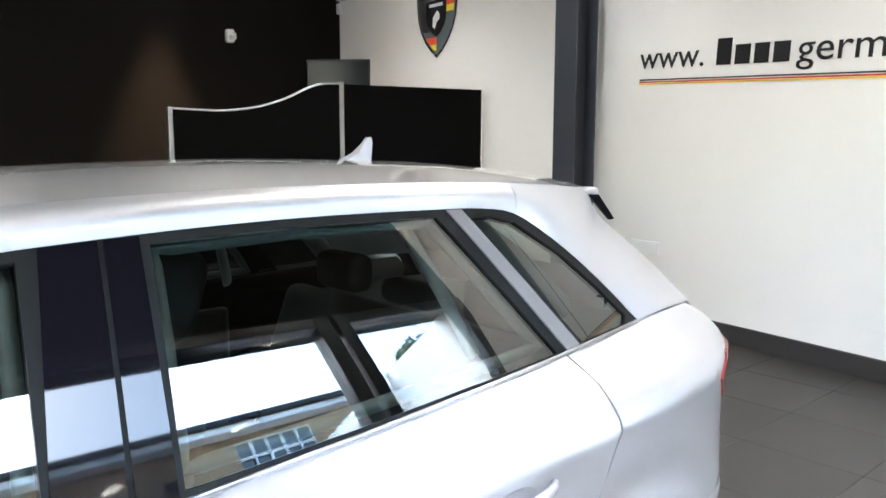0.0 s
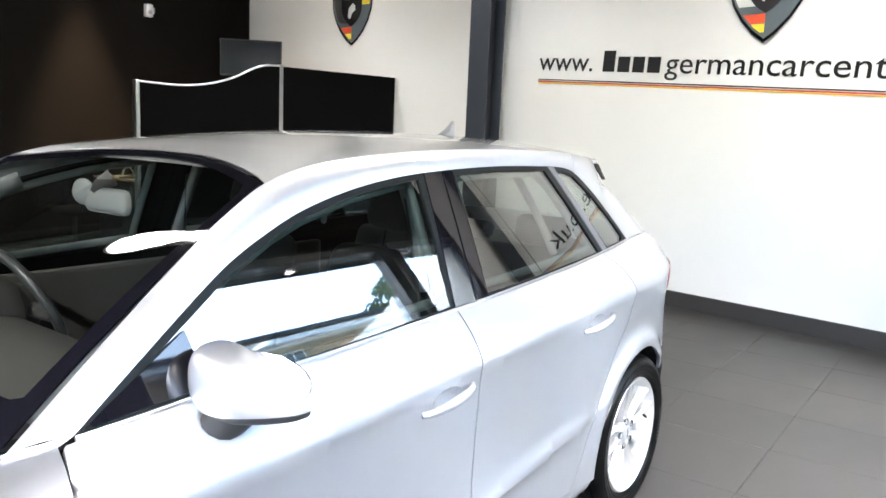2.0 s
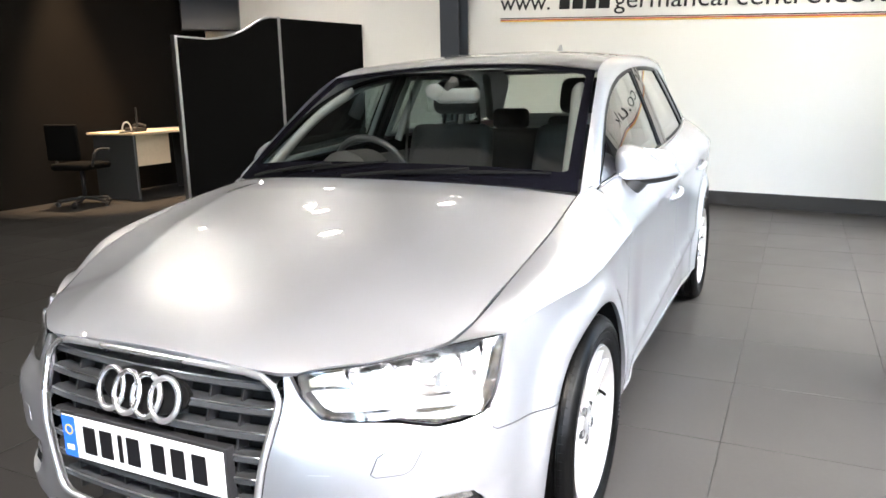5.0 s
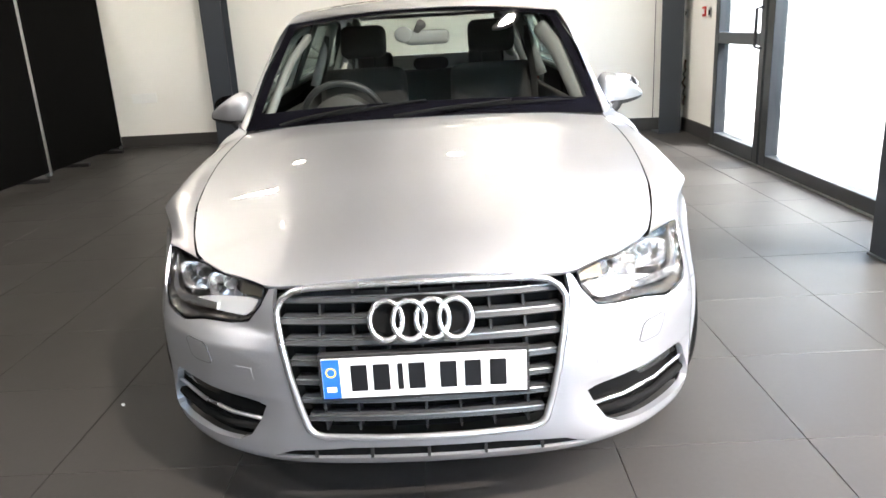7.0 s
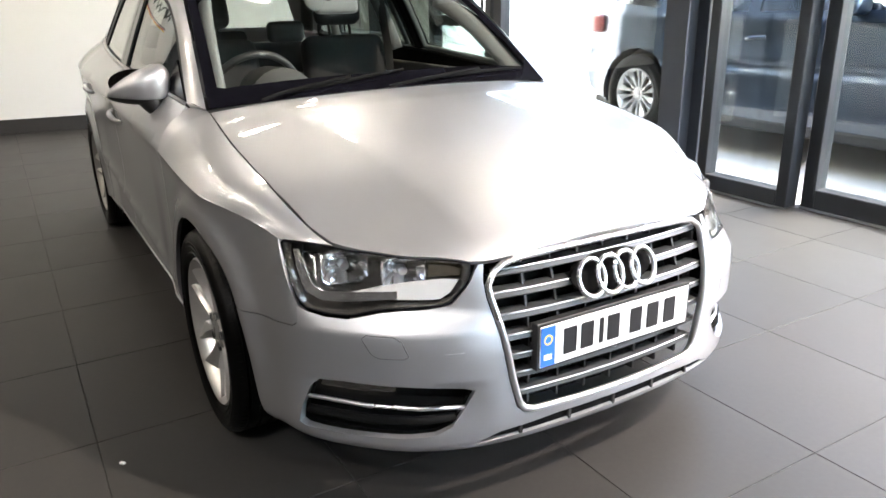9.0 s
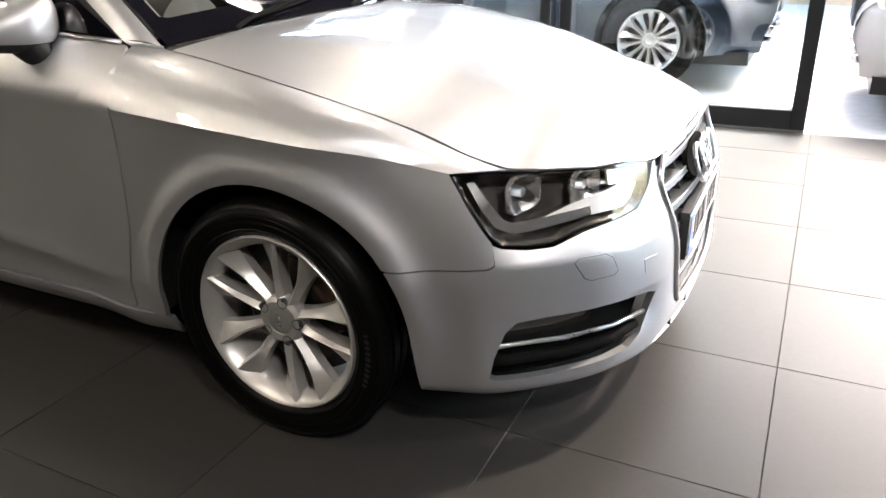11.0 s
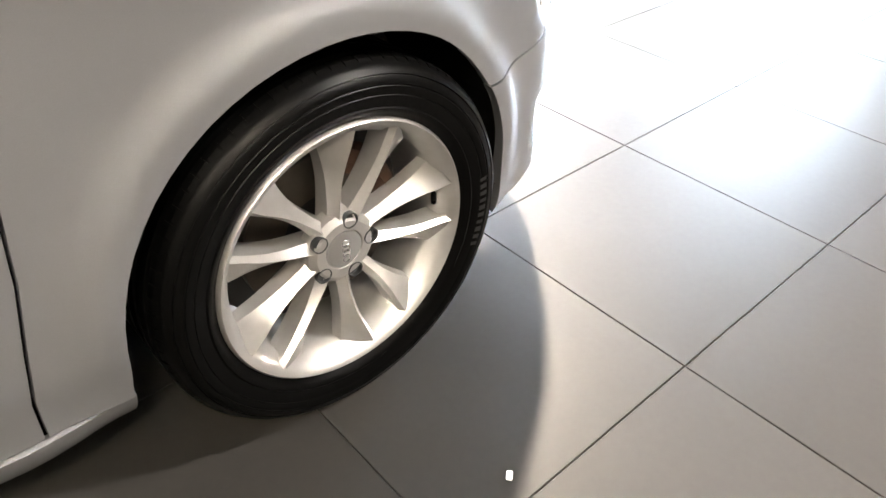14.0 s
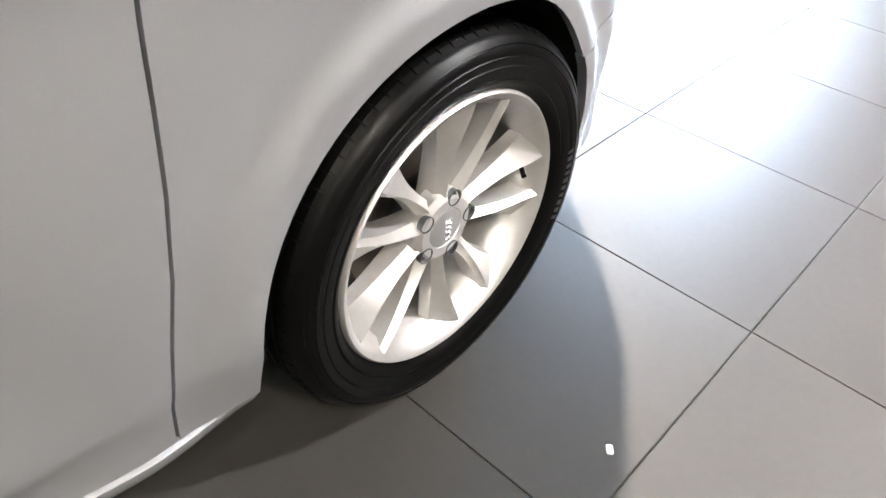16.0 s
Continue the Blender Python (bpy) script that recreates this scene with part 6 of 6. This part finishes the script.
def wall_plate(x, z, w, h, mats, name, label, cat):
    ob = empty(name, pose(x, Y_GLASS + 0.02, z))
    part("plate", boxed(-w / 2, w / 2, -0.012, 0, -h / 2, h / 2, 0.003, 1), mats[0], ob)
    part("centre", boxed(-w / 4, w / 4, -0.02, -0.012, -h / 4, h / 4, 0.003, 1), mats[1], ob)
    return tagged(ob, label, cat)


wall_plate(-4.72, 1.29, 0.09, 0.09, ("satin", "plastic"), "light_switch", "brushed metal light switch on the cream wall", "switch")
wall_plate(-4.14, 1.30, 0.10, 0.10, ("alarm", "white_paint"), "fire_call_point", "red fire alarm call point on the cream wall", "alarm")
wall_plate(-3.96, 1.29, 0.07, 0.10, ("satin", "plastic"), "door_switch", "brushed metal door release switch on the wall", "switch")
hooks = empty("key_hooks", pose(-4.66, Y_GLASS + 0.02, 0.55))
for k in range(5):
    part("key", tube(bmesh.new(), [(0.02 * math.sin(k * 2.1), -0.012, 0.24 - 0.1 * k), (0.03 * math.cos(k * 1.7), -0.03, 0.18 - 0.1 * k), (0.02 * math.sin(k), -0.014, 0.14 - 0.1 * k)], 0.012, 6), "plastic" if k % 2 else "rust", hooks)
tagged(hooks, "dark hanging bunch of hooks on the cream wall", "hooks")
for k, (y, z) in enumerate(((-3.75, 0.62), (-1.95, 0.66))):
    sk = empty("wall_socket", pose(X_REAR, y, z) if y < Y_HINGE else ANGLED @ pose(0, (y - Y_HINGE) * 1.015, z))
    part("plate", boxed(0, 0.01, -0.16, 0.16, -0.06, 0.06, 0.003, 1), "white_paint", sk)
    for s in (-1, 1):
        part("outlet", boxed(0.01, 0.014, s * 0.08 - 0.04, s * 0.08 + 0.04, -0.04, 0.04, 0.002, 1), "white_paint", sk)
    tagged(sk, "white socket plate low on the cream wall", "socket", "wall sockets")
chip = part("paper_scrap", boxed(-0.010, 0.008, -0.005, 0.006, 0, 0.006, 0.002, 1), "white_paint")
chip.matrix_world = pose(1.394, -1.18, 0, 0, 0, 40)
tagged(chip, "tiny crumpled white paper scrap on the tiles", "litter")
# ---- outside: yard, white wall, parked cars, house, tree ----
structure("ground", boxed(-250, 250, -250, 400, -0.3, -0.012), "concrete", "pale worn concrete yard outside", "ground")
structure("yard_wall", boxed(-5.3, -5.0, Y_GLASS + 0.32, 11.0, -0.02, 3.4), "render", "white rendered boundary wall in the yard", "wall")
rail = empty("yard_railing", pose(-4.75, 3.4, 0))
for k in range(6):
    part("post", tube(bmesh.new(), [(0, 0.28 * k, -0.012), (0, 0.28 * k, 0.95)], 0.02, 8), "white_paint", rail)
for z in (0.45, 0.95):
    part("rail", tube(bmesh.new(), [(0, -0.02, z), (0, 1.42, z)], 0.022, 8), "white_paint", rail)
tagged(rail, "white painted metal handrail beside the yard wall", "railing")
pipe = part("drain_pipe", tube(bmesh.new(), [(-4.94, 5.4, -0.012), (-4.94, 5.4, 3.4)], 0.05, 12), "white_paint", smooth=True)
tagged(pipe, "white rainwater pipe on the yard wall", "pipe")


def parked_car(name, label, cx, cy, face, hw, top, glassy, wheels, r, rim, paint, height_skin, spokes):
    """A simpler car: side sheets with wheel openings, a skin over the top, windows, lamps and wheels."""
    ob = empty(name, pose(cx, cy, -0.012, 0, 0, 0 if face > 0 else 180))
    tagged(ob, label, "car")
    xs = [p[0] for p in top]
    x_min, x_max = min(xs), max(xs)
    belt_h = height_skin

    def half(x, z):
        end = smoothstep(x_max - 0.75, x_max + 0.02, x) * 0.24 + smoothstep(x_min + 0.6, x_min - 0.02, x) * 0.16
        return hw - end - 0.40 * max(0, z - belt_h) - 0.10 * max(0, 0.42 - z) - 0.05 * smoothstep(0.62, 0.98, z) - 0.02 * math.exp(-(((z - 0.72) / 0.03) ** 2))

    sill = 0.27
    loop = [tuple(p) for p in top]
    loop += [(x_min + 0.05, sill + 0.1)]
    for wx in wheels[::-1]:
        ra = r + 0.055
        a0 = math.asin((sill - r) / ra)
        loop += [(wx + ra * math.cos(math.pi - a0 - (math.pi - 2 * a0) * i / 16), r + ra * math.sin(math.pi - a0 - (math.pi - 2 * a0) * i / 16)) for i in range(17)]
    loop += [(x_max - 0.08, sill + 0.02)]
    for side in (1, -1):
        f = lambda x, z: (x, side * half(x, z), z)
        sheet = panel("body_side", loop, f, paint, ob, 0.06, 0, holes=glassy, flip=Vector((0, 0, 0.5)), thick=0.03)
        for g in glassy:
            panel("side_window", g, lambda x, z: (x, side * (half(x, z) - 0.012), z), "glass_dark", ob, 0.1, -0.005, thick=0, flip=Vector((0, 0, 0.5)))
        for wx in wheels:
            bm = bmesh.new()
            ring = [[bm.verts.new((wx + (r + 0.06) * math.cos(t), side * y, r + (r + 0.06) * math.sin(t))) for y in (hw - 0.02, hw - 0.35)] for t in (math.radians(-10 + 200 * k / 16) for k in range(17))]
            for k in range(16):
                bm.faces.new((ring[k][0], ring[k + 1][0], ring[k + 1][1], ring[k][1]))
            bm.faces.new([v[1] for v in ring])
            part("wheel_arch", bm, "plastic", ob)
            road_wheel("wheel", ob, wx, side * (hw - 0.13), side, r, 0.25, rim, spokes, fine=False, dish=0.035)
        gapx = [g[0][0] for g in glassy]
        part("sill_trim", boxed(wheels[1] + r + 0.08, wheels[0] - r - 0.08, side * (hw - 0.03) - 0.03, side * (hw - 0.03) + 0.035, 0.22, 0.31, 0.02, 2), "plastic", ob)
        for g in gapx[:2]:
            part("door_handle", tube(bmesh.new(), [(g + 0.02, side * (hw - 0.05), 0.93), (g + 0.08, side * (hw - 0.02), 0.94), (g + 0.2, side * (hw - 0.05), 0.95)], 0.014, 8), paint, sheet, smooth=True)
        lamp = boxed(x_max - 0.32, x_max - 0.1, side * (hw - 0.22) - 0.12, side * (hw - 0.22) + 0.12, 0.70, 0.81, 0.052, 4)
        part("headlamp", lamp, "silver_part", ob, "bright headlamp", smooth=50)
        part("tail_lamp", boxed(x_min - 0.01, x_min + 0.2, side * (hw - 0.20) - 0.08, side * (hw - 0.20) + 0.06, 0.92, 1.10, 0.03, 3), "red_lens", ob, "red tail lamp", smooth=50)
        mir = boxed(0.55, 0.70, side * (hw + 0.04) - 0.11, side * (hw + 0.04) + 0.11, belt_h + 0.02, belt_h + 0.17, 0.05, 3)
        part("door_mirror", mir, paint, ob, smooth=50)
    bm = bmesh.new()
    line = at_fraction(spline(top, 4), 70)
    grid = [[bm.verts.new((x, half(x, z) * u / 8, z + 0.05 * (1 - (u / 8) ** 2) * smoothstep(0.6, 1.0, z))) for u in range(-8, 9)] for x, z in line]
    tops = {paint: [], "glass_dark": []}
    for i in range(69):
        z = (line[i][1] + line[i + 1][1]) / 2
        slope = abs(line[i + 1][1] - line[i][1]) / max(abs(line[i + 1][0] - line[i][0]), 1e-3)
        glass_here = z > belt_h + 0.04 and slope > 0.28
        for j in range(16):
            fc = bm.faces.new((grid[i][j], grid[i + 1][j], grid[i + 1][j + 1], grid[i][j + 1]))
            fc.material_index = 1 if glass_here else 0
    top_ob = part("body_top", bm, paint, ob, smooth=True)
    top_ob.data.materials.append(M["glass_dark"])
    part("grille", boxed(x_max - 0.06, x_max + 0.01, -0.3, 0.3, 0.55, 0.78, 0.02, 2), "plastic", ob)
    for k in (-1, 1):
        part("bright_bar", boxed(x_max - 0.14, x_max - 0.02, k * (hw - 0.42) - 0.14, k * (hw - 0.42) + 0.14, 0.36, 0.375, 0.004, 1), "chrome", ob)
        part("bright_bar", boxed(x_max - 0.14, x_max - 0.02, k * (hw - 0.42) - 0.14, k * (hw - 0.42) + 0.14, 0.42, 0.435, 0.004, 1), "chrome", ob)
    part("floor_pan", boxed(x_min + 0.15, x_max - 0.15, -hw + 0.15, hw - 0.15, 0.2, 0.3), "plastic", ob)
    part("cabin_dark", boxed(x_min + 0.3, 0.9, -hw + 0.2, hw - 0.2, 0.3, belt_h - 0.02), "trim_dark", ob)
    return ob


SUV_TOP = [(2.30, 0.42), (2.36, 0.60), (2.34, 0.78), (2.24, 0.93), (1.9, 1.05), (1.25, 1.14), (1.02, 1.17), (0.45, 1.60), (0.25, 1.69), (-0.4, 1.76), (-1.4, 1.74), (-1.95, 1.66), (-2.2, 1.30), (-2.28, 1.0), (-2.30, 0.5)]
SUV_GLASS = [[(0.82, 1.16), (0.42, 1.50), (0.2, 1.60), (-0.25, 1.63), (-0.22, 1.14)], [(-0.32, 1.14), (-0.35, 1.63), (-1.15, 1.60), (-1.18, 1.16)], [(-1.28, 1.16), (-1.25, 1.59), (-1.75, 1.50), (-1.92, 1.22)]]
parked_car("suv_car", "dark blue metallic large four-wheel-drive car parked in the yard", -0.29, 4.90, 1, 0.96, SUV_TOP, SUV_GLASS, (1.47, -1.47), 0.375, 0.245, "dark_blue", 1.10, 14)
SALOON_TOP = [(2.12, 0.40), (2.18, 0.55), (2.14, 0.70), (2.0, 0.78), (1.4, 0.90), (1.0, 0.97), (0.3, 1.36), (-0.2, 1.43), (-0.9, 1.41), (-1.5, 1.18), (-1.9, 1.05), (-2.15, 1.0), (-2.22, 0.8), (-2.2, 0.45)]
SALOON_GLASS = [[(0.78, 0.98), (0.28, 1.26), (-0.15, 1.33), (-0.18, 0.98)], [(-0.27, 0.98), (-0.26, 1.33), (-0.75, 1.31), (-1.25, 1.06), (-1.2, 1.0)]]
parked_car("saloon_car", "pale silver saloon car parked in the yard", 4.75, 3.98, -1, 0.90, SALOON_TOP, SALOON_GLASS, (1.38, -1.38), 0.325, 0.235, "silver_car", 0.93, 10)


def house():
    """A two-storey brick house: walls with real openings, multi-pane windows, eaves and roof."""
    ob = empty("brick_house", pose(-5.0, 11.6, -0.012))
    eaves, wide = 6.0, 13.0
    wins = [(-10.6, -9.0), (-7.0, -5.4), (-2.9, -0.9), (3.2, 4.8), (8.0, 9.6)]
    floors = ((0.9, 2.3), (4.35, 5.65))
    bm = bmesh.new()
    cuts = [-wide] + [v for w in wins for v in w] + [wide]
    for i in range(0, len(cuts), 2):
        box(bm, cuts[i], cuts[i + 1], 0, 0.3, 0, eaves)
    for a, b in wins:
        for z0, z1 in ((0, 0.9), (2.3, 4.35), (5.65, eaves)):
            box(bm, a, b, 0, 0.3, z0, z1)
    box(bm, -wide, wide, 0.3, 8, 0, eaves)
    part("wall", bm, "brick", ob)
    for a, b in wins:
        for z0, z1 in floors:
            w = part("window", boxed(a, b, 0.10, 0.14, z0, z1), "glass_dark", ob)
            bm = bmesh.new()
            for k in range(6):
                x = a + (b - a) * k / 5
                box(bm, x - 0.03, x + 0.03, 0.04, 0.10, z0, z1)
            for k in range(4):
                z = z0 + (z1 - z0) * k / 3
                box(bm, a, b, 0.041, 0.099, z - 0.03, z + 0.03)
            part("window_frame", bm, "white_paint", w, "white multi-pane window frame")
            part("sill", boxed(a - 0.08, b + 0.08, -0.12, 0.05, z0 - 0.08, z0), "white_paint", w)
    bm = bmesh.new()
    prism(bm, [(-0.45, eaves + 0.05), (4.1, eaves + 2.1), (8.6, eaves + 0.05), (8.6, eaves - 0.08), (4.1, eaves + 1.95), (-0.45, eaves - 0.08)], lambda u, v, d: Vector((d - wide - 0.3, u, v)), 2 * wide + 0.6)
    part("roof", bm, "roof_tile", ob)
    part("gutter", boxed(-wide - 0.3, wide + 0.3, -0.56, -0.44, eaves - 0.06, eaves + 0.07, 0.02, 1), "plastic", ob)
    part("fascia", boxed(-wide - 0.3, wide + 0.3, -0.44, -0.41, eaves - 0.22, eaves + 0.03), "white_paint", ob, "white painted fascia board")
    part("soffit", boxed(-wide - 0.3, wide + 0.3, -0.41, 0.0, eaves - 0.2, eaves - 0.16), "white_paint", ob)
    part("wall_lamp", boxed(0.6, 0.85, -0.14, 0.0, 4.9, 5.15, 0.03, 2), "plastic", ob, "black wall lamp")
    return tagged(ob, "two-storey brick house with white multi-pane windows across the yard", "house")


house()


def tree(x, y, h, seed):
    rnd = random.Random(seed)
    ob = empty("tree", pose(x, y, -0.012))
    bm = bmesh.new()
    tube(bm, [(0, 0, 0), (0.1, 0.05, h * 0.3), (0.05, -0.1, h * 0.62)], [0.28, 0.2, 0.1], 10)
    tips = []
    for k in range(11):
        a = rnd.uniform(0, 6.28)
        z0 = h * rnd.uniform(0.3, 0.6)
        e = Vector((math.cos(a) * h * rnd.uniform(0.15, 0.32), math.sin(a) * h * rnd.uniform(0.15, 0.32), h * rnd.uniform(0.6, 0.95)))
        tube(bm, [(0.06, 0, z0), e * 0.5 + Vector((0, 0, z0 * 0.5)), e], [0.09, 0.06, 0.02], 6)
        tips.append(e)
    part("trunk", bm, "bark", ob, smooth=True)
    bm = bmesh.new()
    for e in tips:
        for q in range(7):
            c = e + Vector((rnd.gauss(0, 0.6), rnd.gauss(0, 0.6), rnd.gauss(0, 0.5)))
            for i in range(34):
                d = Vector((rnd.gauss(0, 1), rnd.gauss(0, 1), rnd.gauss(0, 0.8))).normalized() * rnd.uniform(0.1, 0.55)
                p = c + d
                u = Vector((rnd.gauss(0, 1), rnd.gauss(0, 1), rnd.gauss(0, 1))).normalized()
                v = u.orthogonal().normalized()
                s = rnd.uniform(0.06, 0.12)
                bm.faces.new([bm.verts.new(p + w) for w in (u * s * 1.6, v * s * 0.7, -u * s * 1.6, -v * s * 0.7)])
    part("crown", bm, "leaf", ob, "green leafy crown")
    return tagged(ob, "leafy green tree behind the low house", "tree")


tree(-21.0, 17.0, 11.5, 3)
tree(-25.0, 21.0, 13.0, 5)
tree(-30.0, 18.0, 12.0, 8)

# ---- floor tiles: 0.6 m squares with open joints; those round the car are pieces of their own ----
TX, TY, TS = 1.232, -0.03, 0.6


def tile_mesh():
    bm = boxed(0.0012, TS - 0.0012, 0.0012, TS - 0.0012, -0.02, 0.0, 0.0010, 1)
    me = bpy.data.meshes.new("floor_tile")
    bm.to_mesh(me)
    bm.free()
    me.materials.append(M["tile"])
    return me


tile = tile_mesh()
x_lo, x_hi = X_REAR, X_END
rest = bmesh.new()
spots = []
for i in range(-13, 13):
    for j in range(-13, 6):
        x, y = TX + i * TS, TY + j * TS
        if x + TS < x_lo or x > x_hi or y + TS < Y_DARK or y > Y_GLASS:
            continue
        whole = x > x_lo and x + TS < x_hi and y > Y_DARK and y + TS < Y_GLASS - 0.05
        near = math.hypot(max(abs(x + 0.3 - 0.6) - 2.6, 0), max(abs(y + 0.3 + 0.3) - 1.5, 0))
        spots.append((near if whole else 99, x, y, whole))
spots.sort()
for k, (near, x, y, whole) in enumerate(spots):
    if k < 290 and whole:
        ob = new("floor_tile", tile)
        ob.location = (x, y, 0)
        ob.parent = floor
    else:
        box(rest, max(x + 0.0015, x_lo), min(x + TS - 0.0015, x_hi), max(y + 0.0015, Y_DARK), min(y + TS - 0.0015, Y_GLASS + 0.05), -0.02, 0.0)
tagged(part("floor_tiles", rest, "tile", floor), kind="stuff")
